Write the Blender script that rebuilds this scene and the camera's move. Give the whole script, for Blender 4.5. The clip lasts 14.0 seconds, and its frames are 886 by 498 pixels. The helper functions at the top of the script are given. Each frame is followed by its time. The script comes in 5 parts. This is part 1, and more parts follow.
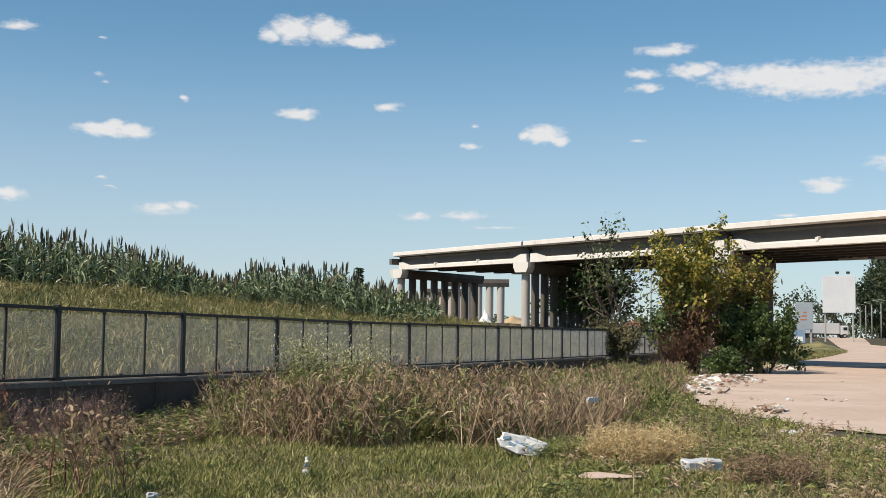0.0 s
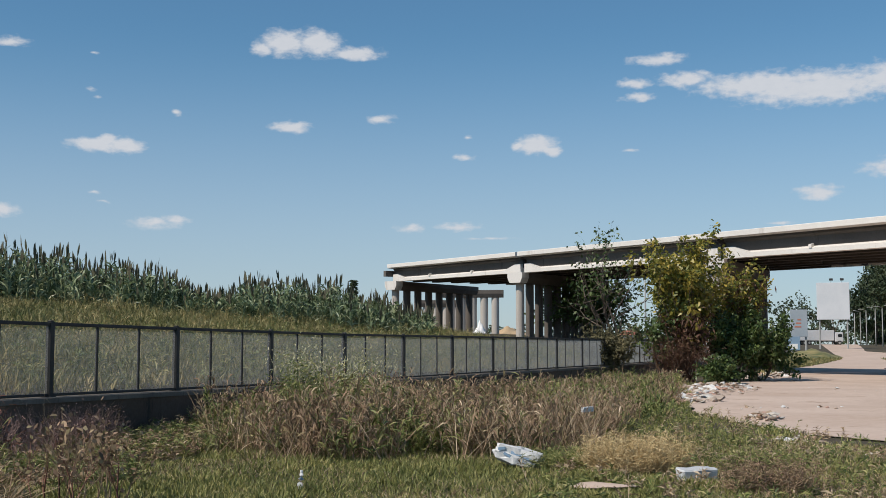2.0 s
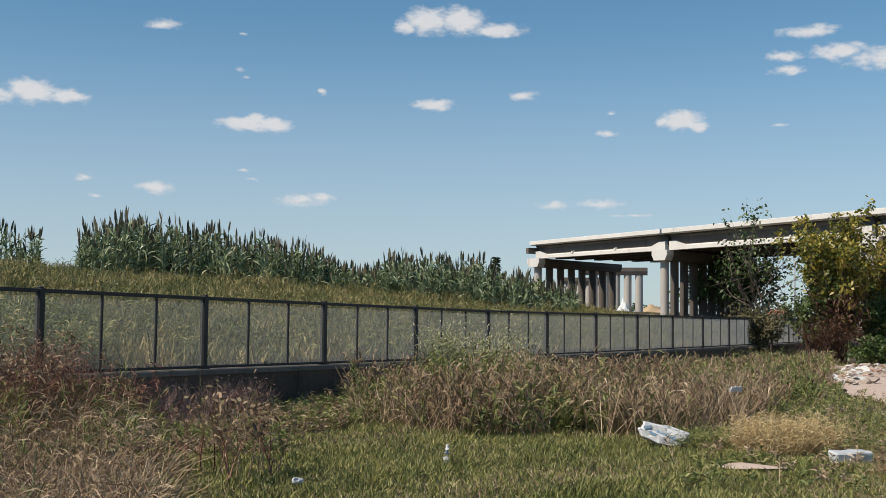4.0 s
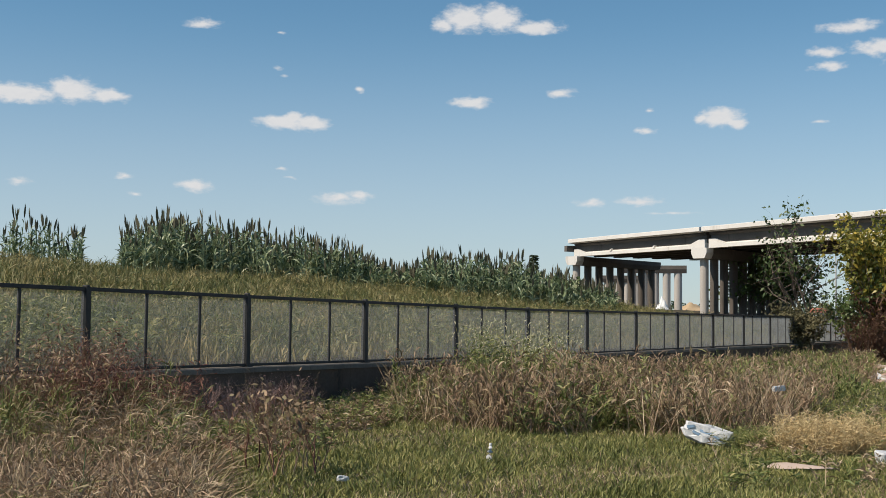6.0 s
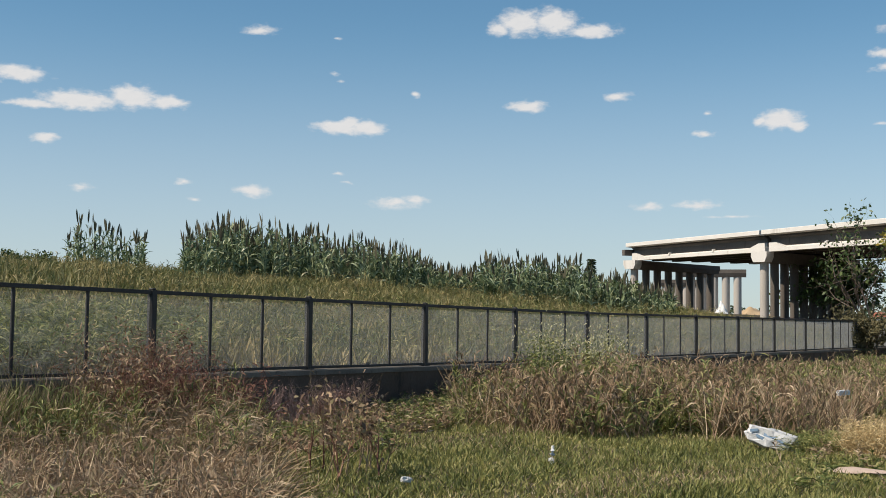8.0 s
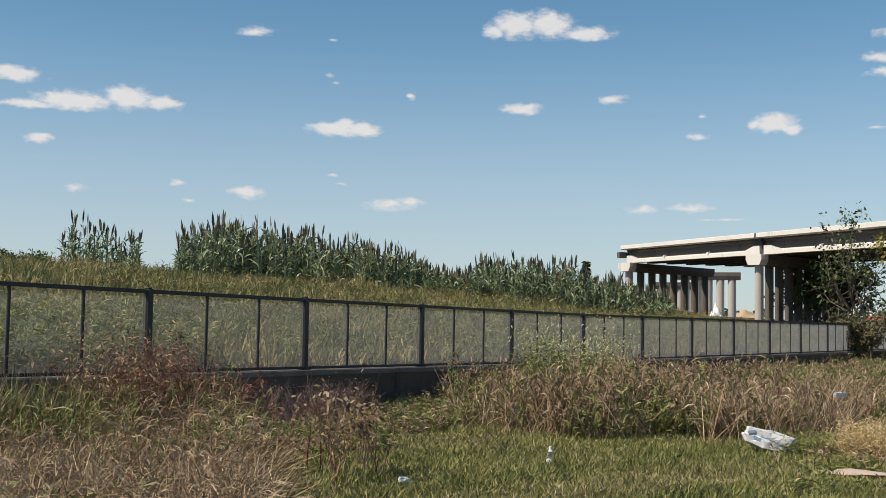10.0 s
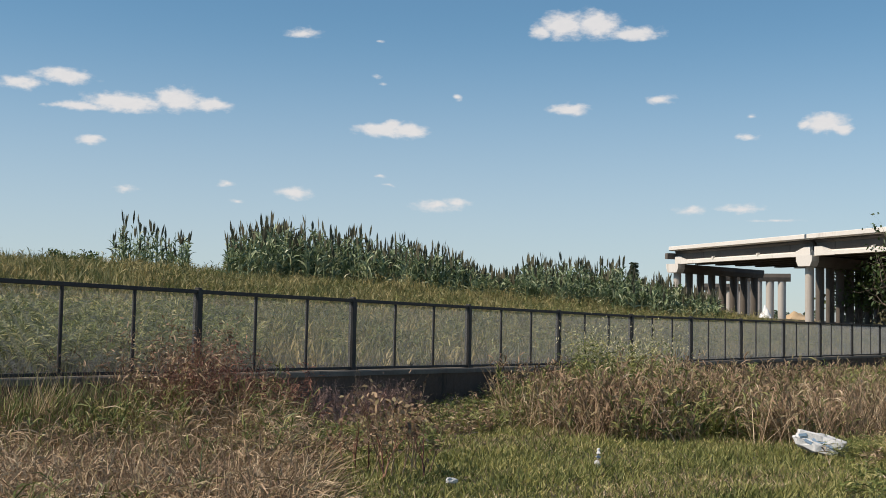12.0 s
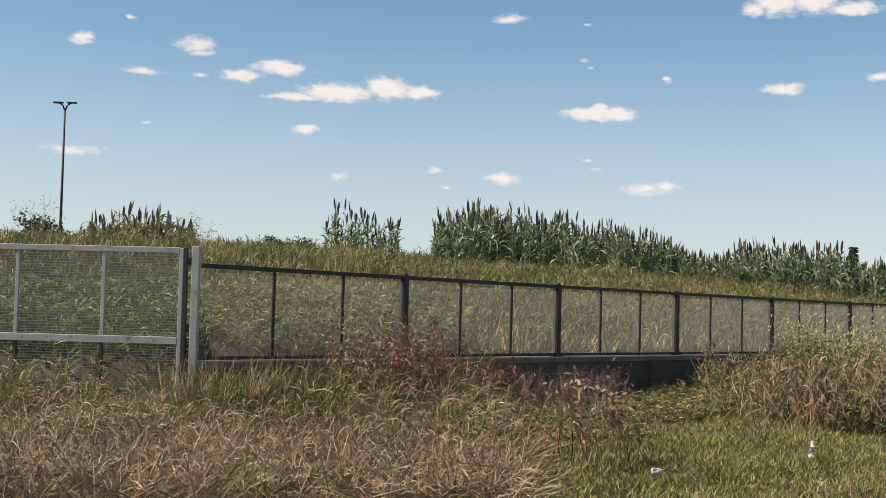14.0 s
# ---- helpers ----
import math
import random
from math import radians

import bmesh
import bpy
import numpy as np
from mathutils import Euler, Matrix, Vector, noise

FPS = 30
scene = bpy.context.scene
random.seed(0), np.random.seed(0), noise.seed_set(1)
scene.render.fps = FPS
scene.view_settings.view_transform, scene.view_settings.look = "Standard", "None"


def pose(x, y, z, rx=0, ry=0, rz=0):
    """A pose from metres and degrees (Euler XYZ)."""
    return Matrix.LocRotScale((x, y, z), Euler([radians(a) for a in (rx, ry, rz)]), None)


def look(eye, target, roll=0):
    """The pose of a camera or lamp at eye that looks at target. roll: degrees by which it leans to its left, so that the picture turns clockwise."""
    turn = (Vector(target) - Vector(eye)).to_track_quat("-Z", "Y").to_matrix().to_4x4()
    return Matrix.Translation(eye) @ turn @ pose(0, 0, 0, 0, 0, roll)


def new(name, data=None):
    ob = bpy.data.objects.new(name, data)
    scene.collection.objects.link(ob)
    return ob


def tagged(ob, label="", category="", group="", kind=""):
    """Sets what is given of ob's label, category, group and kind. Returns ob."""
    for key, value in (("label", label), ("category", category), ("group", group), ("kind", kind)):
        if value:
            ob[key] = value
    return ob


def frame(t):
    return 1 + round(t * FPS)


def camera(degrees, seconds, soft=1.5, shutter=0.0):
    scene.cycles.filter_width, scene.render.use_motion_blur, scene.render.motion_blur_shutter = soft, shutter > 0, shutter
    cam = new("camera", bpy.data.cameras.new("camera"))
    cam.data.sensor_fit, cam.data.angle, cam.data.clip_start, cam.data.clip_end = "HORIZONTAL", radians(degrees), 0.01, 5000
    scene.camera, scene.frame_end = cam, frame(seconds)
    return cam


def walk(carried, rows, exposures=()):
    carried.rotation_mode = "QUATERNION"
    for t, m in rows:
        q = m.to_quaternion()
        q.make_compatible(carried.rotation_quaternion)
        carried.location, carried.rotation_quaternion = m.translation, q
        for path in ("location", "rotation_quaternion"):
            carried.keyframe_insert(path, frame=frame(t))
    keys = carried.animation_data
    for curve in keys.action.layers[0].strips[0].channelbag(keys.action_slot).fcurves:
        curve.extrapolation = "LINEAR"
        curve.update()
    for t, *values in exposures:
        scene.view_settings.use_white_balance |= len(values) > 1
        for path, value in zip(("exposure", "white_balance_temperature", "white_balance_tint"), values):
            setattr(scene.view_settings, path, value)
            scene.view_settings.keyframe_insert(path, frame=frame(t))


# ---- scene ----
cam = camera(39.6, 14.0, soft=0.55)
EYE = 1.6
# seconds, heading to the left, tilt up, roll, and the small drift of the standing holder
HEADINGS = [
    (0, -10.83, 4.02, 0.68, 0.000, 0.000, 0.000),
    (0.5, -13.53, 4.45, 0.28, 0.010, 0.007, -0.000),
    (1, -13.35, 4.78, 0.31, 0.022, 0.007, 0.011),
    (1.5, -12.14, 4.71, -0.15, 0.017, -0.010, 0.003),
    (2, -11.10, 4.55, 0.01, 0.016, -0.008, -0.000),
    (2.5, -8.54, 4.39, 0.42, -0.012, 0.003, 0.009),
    (3, -7.90, 3.94, 1.02, -0.010, -0.010, 0.004),
    (3.5, -7.34, 3.58, 1.56, -0.014, -0.006, -0.000),
    (4, -4.48, 3.45, 0.58, -0.022, -0.008, -0.006),
    (6.3, -2.72, 3.28, 0.64, -0.095, -0.043, 0.004),
    (6.5, -2.67, 2.85, 0.57, -0.101, -0.049, -0.002),
    (7, -1.84, 3.80, -0.57, -0.137, -0.072, -0.018),
    (7.5, -0.04, 3.89, 0.03, -0.160, -0.093, -0.011),
    (7.7, 0.01, 3.50, 0.58, -0.150, -0.096, -0.013),
    (10, -0.37, 3.60, 0.91, -0.192, -0.050, -0.040),
    (10.5, 0.03, 3.23, 0.43, -0.187, -0.045, -0.033),
    (11, 0.38, 3.32, 0.76, -0.185, -0.041, -0.040),
    (11.5, 1.16, 3.76, 0.94, -0.192, -0.055, -0.032),
    (12, 1.81, 3.60, 1.10, -0.205, -0.049, -0.039),
    (12.5, 1.40, 4.94, 0.89, -0.194, -0.048, -0.027),
    (13, 4.76, 4.09, 1.00, -0.172, -0.021, -0.037),
    (13.5, 9.12, 4.04, 1.98, -0.164, 0.009, -0.037),
    (14, 11.45, 2.70, 1.44, -0.163, 0.038, -0.024),
]


walk(cam, [(t, Matrix.Translation((x, y, EYE + z)) @ pose(0, 0, 0, 0, 0, yaw) @ pose(0, 0, 0, 90 + tilt) @ pose(0, 0, 0, 0, 0, roll))
           for t, yaw, tilt, roll, x, y, z in HEADINGS],
     exposures=[(0.0, 0.12, 6400, 10), (0.5, -0.15, 6050, 10), (1.0, -0.24, 5900, 10), (2.0, -0.2, 6000, 10), (4.0, -0.07, 6250, 10), (6.5, 0.0, 6400, 10),
                (7.5, 0.04, 6450, 10), (11.0, 0.02, 6500, 11), (13.0, 0.11, 6600, 13), (14.0, 0.24, 6950, 15)])

# ---- daylight ----
SUN_AZ, SUN_EL = -110.0, 47.0   # degrees clockwise from +y, degrees up
CLOUDS_MID = [
    (3.66, 13.96, 1.43, 0.68, 0), (5.26, 14.00, 1.17, 0.73, 0), (6.97, 13.55, 1.43, 0.36, 0), (2.59, 13.64, 0.73, 0.36, 0.05), (-8.57, 13.36, 1.25, 0.36, 0.25),
    (-4.87, 13.12, 0.47, 0.16, 0.45), (-5.08, 11.47, 0.47, 0.21, 0.5), (-1.29, 10.68, 0.47, 0.23, 0.2), (3.89, 10.14, 1.09, 0.34, 0.05), (8.10, 10.54, 0.83, 0.31, 0.1),
    (-4.87, 9.03, 1.43, 0.36, 0), (-3.55, 9.01, 1.09, 0.42, 0), (-4.34, 9.27, 0.65, 0.31, 0), (15.47, 9.36, 1.04, 0.52, -0.05), (16.20, 9.07, 0.52, 0.31, 0),
    (14.60, 9.31, 0.57, 0.31, 0.1), (12.07, 8.81, 0.94, 0.26, 0.3), (12.27, 9.67, 0.52, 0.23, 0.4)
]
CLOUDS_MID_LOW = [
    (-8.77, 6.02, 1.17, 0.34, 0.15), (-11.98, 6.34, 0.78, 0.31, 0.35), (-11.39, 5.52, 0.78, 0.23, 0.45), (-16.32, 5.94, 1.17, 0.34, 0.45), (-2.23, 5.56, 1.95, 0.42, 0.3),
    (-1.31, 5.77, 1.04, 0.36, 0.3), (9.58, 5.53, 1.17, 0.36, 0.3), (11.88, 5.62, 1.56, 0.31, 0.25), (13.38, 5.02, 2.86, 0.21, 0.5), (-4.87, 6.87, 0.78, 0.18, 0.5),
    (-19.30, 10.78, 1.43, 0.47, 0)
]
CLOUDS_WEST = [
    (-18.63, 9.47, 1.82, 0.26, 0.1), (-16.57, 9.76, 2.08, 0.52, 0), (-14.20, 10.03, 1.3, 0.57, -0.05), (-12.74, 9.86, 1.17, 0.39, 0), (-21.02, 10.36, 1.17, 0.36, 0.1),
    (-19.19, 10.72, 1.17, 0.39, 0), (-22.96, 10.26, 0.78, 0.21, 0.4), (-25.37, 10.31, 1.25, 0.23, 0.2), (-23.14, 11.64, 1.56, 0.52, 0.25), (-22.87, 11.28, 1.04, 0.26, 0.25),
    (-28.02, 11.55, 0.78, 0.36, 0.15), (-26.03, 12.65, 0.36, 0.21, 0.3), (-18.01, 8.02, 0.83, 0.29, 0.1), (-28.44, 6.59, 3.38, 0.47, 0.45), (-25.16, 8.00, 0.65, 0.21, 0.5)
]
CLOUDS_EAST = [
    (25.85, 11.77, 3.64, 0.65, 0), (28.12, 11.54, 4.16, 0.83, -0.05), (31.80, 11.71, 2.34, 0.83, -0.05), (22.47, 12.22, 1.56, 0.47, 0.05), (21.17, 13.14, 1.69, 0.36, 0.15),
    (20.24, 11.41, 1.04, 0.26, 0.2), (20.12, 12.09, 1.04, 0.36, 0.2), (31.73, 7.86, 1.95, 0.52, 0.05), (31.98, 8.15, 1.04, 0.42, 0.05), (28.18, 6.89, 1.17, 0.42, 0.1),
    (19.86, 9.05, 0.57, 0.18, 0.4), (26.54, 5.54, 1.04, 0.16, 0.4), (-4.84, 11.16, 0.52, 0.21, 0.5), (-4.41, 6.52, 0.78, 0.18, 0.5)
]


def node(tree, kind, **inputs):
    n = tree.nodes.new(kind)
    for key, value in inputs.items():
        name = key.replace("_", " ")
        if isinstance(value, bpy.types.NodeSocket):
            tree.links.new(value, n.inputs[name])
        else:
            n.inputs[name].default_value = value
    return n


def maths(tree, op, a, b=0.0, c=0.0):
    n = tree.nodes.new("ShaderNodeMath")
    n.operation = op
    for i, value in enumerate((a, b, c)):
        if isinstance(value, bpy.types.NodeSocket):
            tree.links.new(value, n.inputs[i])
        else:
            n.inputs[i].default_value = value
    return n.outputs[0]


def vector(tree, op, a, b=(0, 0, 0), c=(0, 0, 0)):
    n = tree.nodes.new("ShaderNodeVectorMath")
    n.operation = op
    for i, value in enumerate((a, b, c)):
        if i > 0 and op in ("LENGTH", "NORMALIZE"):
            break
        if isinstance(value, bpy.types.NodeSocket):
            tree.links.new(value, n.inputs[i])
        else:
            n.inputs[i].default_value = value
    return n.outputs["Value"] if op == "LENGTH" else n.outputs["Vector"]


def mix_colour(tree, fac, a, b, blend="MIX"):
    n = tree.nodes.new("ShaderNodeMix")
    n.data_type, n.blend_type = "RGBA", blend
    for i, value in ((0, fac), (6, a), (7, b)):
        if isinstance(value, bpy.types.NodeSocket):
            tree.links.new(value, n.inputs[i])
        elif i == 0:
            n.inputs[i].default_value = value
        else:
            n.inputs[i].default_value = (*value[:3], 1)
    return n.outputs[2]


def spread(tree, value, a, b, c=0.0, d=1.0, smooth=True):
    n = tree.nodes.new("ShaderNodeMapRange")
    n.interpolation_type = "SMOOTHSTEP" if smooth else "LINEAR"
    tree.links.new(value, n.inputs[0])
    for i, v in enumerate((a, b, c, d)):
        n.inputs[i + 1].default_value = v
    return n.outputs[0]


def build_sky():
    world = bpy.data.worlds.new("sky")
    scene.world = world
    world.use_nodes = True
    t = world.node_tree
    t.nodes.clear()
    sky = t.nodes.new("ShaderNodeTexSky")
    sky.sky_type, sky.sun_disc = "NISHITA", False
    sky.sun_elevation, sky.sun_rotation = radians(SUN_EL), radians(SUN_AZ)
    sky.air_density, sky.dust_density, sky.ozone_density = 1.0, 0.15, 1.6
    way = t.nodes.new("ShaderNodeTexCoord").outputs["Generated"]
    split = node(t, "ShaderNodeSeparateXYZ", Vector=way)
    u = maths(t, "MULTIPLY", maths(t, "ARCTAN2", split.outputs[0], split.outputs[1]), 57.2958)
    v = maths(t, "MULTIPLY", maths(t, "ARCSINE", split.outputs[2]), 57.2958)
    at = node(t, "ShaderNodeCombineXYZ", X=u, Y=v).outputs[0]
    big = node(t, "ShaderNodeTexNoise", Vector=vector(t, "MULTIPLY", at, (0.75, 1.5, 1)), Scale=1.0, Detail=2.0)
    fine = node(t, "ShaderNodeTexNoise", Vector=vector(t, "MULTIPLY", at, (2.2, 4.2, 1)), Scale=1.0, Detail=4.0, Roughness=0.55)
    push = vector(t, "MULTIPLY_ADD", big.outputs["Color"], (0.8, 0.45, 0), (-0.4, -0.225, 0))
    at2 = vector(t, "ADD", at, push)
    low = None
    for az, el, w, h, faint in CLOUDS_MID + CLOUDS_MID_LOW + CLOUDS_WEST + CLOUDS_EAST:
        d = vector(t, "LENGTH", vector(t, "MULTIPLY_ADD", at2, (1 / w, 1 / h, 0), (-az / w, -el / h, 0.0)))
        d = maths(t, "ADD", d, faint * 1.15 + 0.12)
        low = d if low is None else maths(t, "SMOOTH_MIN", low, d, 0.18)
    edge = maths(t, "MULTIPLY_ADD", fine.outputs["Fac"], -0.95, 0.475)
    dense = spread(t, maths(t, "ADD", low, edge), 1.22, 0.45)
    shade = spread(t, fine.outputs["Fac"], 0.3, 0.7, 0.86, 1.0)
    white = mix_colour(t, shade, (6.6, 6.7, 7.0), (8.6, 8.4, 8.2))
    haze = spread(t, v, 15.0, 1.0, 0.0, 0.54)
    base = mix_colour(t, haze, mix_colour(t, 1.0, sky.outputs[0], (0.77, 1.05, 1.10), "MULTIPLY"), (6.5, 6.6, 7.6))
    colour = mix_colour(t, maths(t, "MULTIPLY", dense, 0.93), base, white)
    back = node(t, "ShaderNodeBackground", Color=colour, Strength=0.09)
    out = t.nodes.new("ShaderNodeOutputWorld")
    t.links.new(back.outputs[0], out.inputs[0])


build_sky()
sun = new("sun", bpy.data.lights.new("sun", "SUN"))
sun.data.energy, sun.data.angle, sun.data.color = 5.0, radians(0.53), (1.0, 0.87, 0.71)
sun.matrix_world = look((60 * math.sin(radians(SUN_AZ)) * math.cos(radians(SUN_EL)), 60 * math.cos(radians(SUN_AZ)) * math.cos(radians(SUN_EL)),
                         60 * math.sin(radians(SUN_EL))), (0, 0, 0))

# ---- materials ----
def surface(name, colours, scale=1.0, fine=40.0, rough=0.8, bump=0.3, metal=0.0, streak=0.0, island=0.0, grain=0.35, through_light=0.0):
    """A worn surface: two colours mixed by large and fine noise, relief, and variation from piece to piece."""
    m = bpy.data.materials.new(name)
    m.use_nodes = True
    t = m.node_tree
    bsdf = t.nodes["Principled BSDF"]
    place = t.nodes.new("ShaderNodeTexCoord").outputs["Object"]
    if streak:
        place_big = vector(t, "MULTIPLY", place, (1.0, 1.0, streak))
    else:
        place_big = place
    big = node(t, "ShaderNodeTexNoise", Vector=place_big, Scale=scale, Detail=4.0, Roughness=0.6)
    small = node(t, "ShaderNodeTexNoise", Vector=place, Scale=fine, Detail=3.0, Roughness=0.6)
    fac = maths(t, "ADD", maths(t, "MULTIPLY", spread(t, big.outputs["Fac"], 0.32, 0.68), 1.0 - grain),
                maths(t, "MULTIPLY", spread(t, small.outputs["Fac"], 0.3, 0.7), grain))
    colour = mix_colour(t, fac, colours[0], colours[1])
    if len(colours) > 2:
        third = spread(t, node(t, "ShaderNodeTexNoise", Vector=place_big, Scale=scale * 2.7, Detail=6.0, Roughness=0.7).outputs["Fac"], 0.56, 0.7)
        colour = mix_colour(t, third, colour, colours[2])
    if island:
        chance = t.nodes.new("ShaderNodeNewGeometry").outputs["Random Per Island"]
        hue = node(t, "ShaderNodeHueSaturation", Color=colour, Hue=maths(t, "MULTIPLY_ADD", chance, 0.05 * island, 0.5 - 0.025 * island),
                   Value=maths(t, "MULTIPLY_ADD", maths(t, "FRACT", maths(t, "MULTIPLY", chance, 17.3)), 0.9 * island, 1.0 - 0.45 * island))
        colour = hue.outputs[0]
    t.links.new(colour, bsdf.inputs["Base Color"])
    bsdf.inputs["Roughness"].default_value, bsdf.inputs["Metallic"].default_value = rough, metal
    if bump:
        b = node(t, "ShaderNodeBump", Strength=bump, Distance=0.02, Height=maths(t, "ADD", small.outputs["Fac"], big.outputs["Fac"]))
        t.links.new(b.outputs[0], bsdf.inputs["Normal"])
    if through_light:
        thin = node(t, "ShaderNodeBsdfTranslucent", Color=colour)
        both = t.nodes.new("ShaderNodeMixShader")
        both.inputs[0].default_value = through_light
        t.links.new(bsdf.outputs[0], both.inputs[1])
        t.links.new(thin.outputs[0], both.inputs[2])
        t.links.new(both.outputs[0], t.nodes["Material Output"].inputs[0])
    return m


def leafy(name, palette, rough=0.6, through_light=0.2, patch=0.25):
    """Leaves and blades: a colour for each one, picked along a ramp, shifted by patches of the ground."""
    m = bpy.data.materials.new(name)
    m.use_nodes = True
    t = m.node_tree
    bsdf = t.nodes["Principled BSDF"]
    geo = t.nodes.new("ShaderNodeNewGeometry")
    patches = node(t, "ShaderNodeTexNoise", Vector=geo.outputs["Position"], Scale=0.7, Detail=3.0)
    pick = maths(t, "ADD", maths(t, "MULTIPLY", geo.outputs["Random Per Island"], 1.0 - patch),
                 maths(t, "MULTIPLY", spread(t, patches.outputs["Fac"], 0.3, 0.7), patch))
    ramp = t.nodes.new("ShaderNodeValToRGB")
    while len(ramp.color_ramp.elements) < len(palette):
        ramp.color_ramp.elements.new(0.5)
    for i, c in enumerate(palette):
        ramp.color_ramp.elements[i].position = i / max(1, len(palette) - 1)
        ramp.color_ramp.elements[i].color = (*c, 1)
    t.links.new(pick, ramp.inputs[0])
    vein = node(t, "ShaderNodeTexNoise", Vector=geo.outputs["Position"], Scale=30.0, Detail=2.0)
    colour = mix_colour(t, 0.5, ramp.outputs[0], mix_colour(t, vein.outputs["Fac"], (0.45, 0.45, 0.45), (1.5, 1.5, 1.5)), "MULTIPLY")
    colour = mix_colour(t, 0.5, ramp.outputs[0], colour)
    t.links.new(colour, bsdf.inputs["Base Color"])
    bsdf.inputs["Roughness"].default_value = rough
    thin = node(t, "ShaderNodeBsdfTranslucent", Color=colour)
    both = t.nodes.new("ShaderNodeMixShader")
    both.inputs[0].default_value = through_light
    t.links.new(bsdf.outputs[0], both.inputs[1])
    t.links.new(thin.outputs[0], both.inputs[2])
    t.links.new(both.outputs[0], t.nodes["Material Output"].inputs[0])
    return m


SOIL = surface("dry_soil", [(0.045, 0.038, 0.02), (0.09, 0.07, 0.04), (0.04, 0.045, 0.02)], 0.5, 14, 0.95, 0.6)
DIRT = surface("pale_dirt", [(0.46, 0.345, 0.265), (0.60, 0.475, 0.385), (0.36, 0.255, 0.185)], 0.22, 5, 0.95, 0.5)
MOUND = surface("dark_earth", [(0.022, 0.016, 0.013), (0.055, 0.04, 0.032)], 1.0, 6, 0.95, 0.8)
SAND = surface("sandy_soil", [(0.42, 0.30, 0.17), (0.55, 0.42, 0.27)], 0.5, 12, 0.95, 0.5)
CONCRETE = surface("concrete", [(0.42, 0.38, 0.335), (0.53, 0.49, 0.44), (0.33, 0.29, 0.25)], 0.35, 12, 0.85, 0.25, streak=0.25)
# Girder web: the shade below the kerb overhang is darkened into the colour.
GIRDER = surface("shaded_girder_concrete", [(0.095, 0.082, 0.07), (0.14, 0.122, 0.105), (0.07, 0.06, 0.05)], 0.4, 10, 0.85, 0.25, streak=0.2)
# Stained wall; the shade on its front is part of these dark tones.
OLD_WALL = surface("shaded_stained_wall", [(0.085, 0.06, 0.043), (0.14, 0.105, 0.078), (0.04, 0.03, 0.023)], 0.8, 18, 0.9, 0.5, streak=0.3)
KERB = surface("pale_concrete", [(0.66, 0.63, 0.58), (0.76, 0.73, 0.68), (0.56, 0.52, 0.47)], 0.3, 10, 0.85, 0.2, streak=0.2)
# Deck underside and inner girders: their shade is put into this dark colour.
SOFFIT = surface("shaded_deck_concrete", [(0.05, 0.041, 0.033), (0.085, 0.07, 0.056), (0.035, 0.029, 0.024)], 0.4, 10, 0.9, 0.2)
# Cap beams and inner columns: shade below the deck is in the colour.
COLUMN = surface("shaded_pier_concrete", [(0.10, 0.085, 0.072), (0.155, 0.135, 0.115), (0.07, 0.06, 0.05)], 0.5, 10, 0.9, 0.3, streak=0.15)
COPING = surface("weathered_coping", [(0.13, 0.115, 0.095), (0.20, 0.18, 0.15), (0.08, 0.07, 0.058)], 1.2, 20, 0.9, 0.4)
STEEL = surface("dark_painted_steel", [(0.022, 0.022, 0.021), (0.036, 0.036, 0.034), (0.055, 0.045, 0.035)], 3.0, 60, 0.65, 0.1)
ZINC = surface("weathered_zinc", [(0.32, 0.32, 0.305), (0.45, 0.45, 0.43), (0.20, 0.19, 0.17)], 2.0, 40, 0.6, 0.1, metal=0.2)
WIRE = surface("galvanised_wire", [(0.17, 0.185, 0.19), (0.25, 0.265, 0.27)], 3.0, 60, 0.7, 0.0)
PALE_WIRE = surface("bright_galvanised_wire", [(0.40, 0.41, 0.40), (0.54, 0.55, 0.54)], 3.0, 60, 0.6, 0.0)
BARK = surface("bark", [(0.10, 0.075, 0.055), (0.20, 0.155, 0.12)], 3.0, 30, 0.9, 0.6, streak=0.2)
WHITE = surface("dirty_white", [(0.72, 0.72, 0.70), (0.82, 0.82, 0.80), (0.55, 0.53, 0.48)], 3.0, 25, 0.6, 0.15)
PLASTIC = surface("crumpled_white_plastic", [(0.50, 0.51, 0.51), (0.68, 0.68, 0.67), (0.30, 0.37, 0.40)], 9.0, 30, 0.4, 0.2)
GRASS = leafy("grass_blades", [(0.052, 0.072, 0.014), (0.14, 0.160, 0.036), (0.26, 0.258, 0.072), (0.49, 0.41, 0.17)], through_light=0.12)
DRY = leafy("dry_weed", [(0.065, 0.040, 0.024), (0.205, 0.130, 0.078), (0.43, 0.298, 0.19), (0.165, 0.142, 0.057), (0.71, 0.555, 0.39)], 0.8, 0.08)
STRAW = leafy("straw", [(0.13, 0.085, 0.045), (0.34, 0.245, 0.145), (0.64, 0.51, 0.35)], 0.8, 0.08)
MEADOW = leafy("meadow_grass", [(0.05, 0.08, 0.018), (0.14, 0.155, 0.045), (0.30, 0.255, 0.10), (0.50, 0.39, 0.18)], through_light=0.15, patch=0.5)
BLOND = leafy("blond_grass", [(0.30, 0.20, 0.085), (0.52, 0.39, 0.19), (0.74, 0.60, 0.34)], 0.8, 0.1)
WEED = leafy("green_weed", [(0.04, 0.065, 0.015), (0.125, 0.165, 0.038), (0.27, 0.275, 0.085), (0.50, 0.43, 0.19)], through_light=0.12)
PURPLE = leafy("purple_brown_twigs", [(0.07, 0.030, 0.024), (0.20, 0.09, 0.065), (0.38, 0.21, 0.13)], 0.85, 0.08)
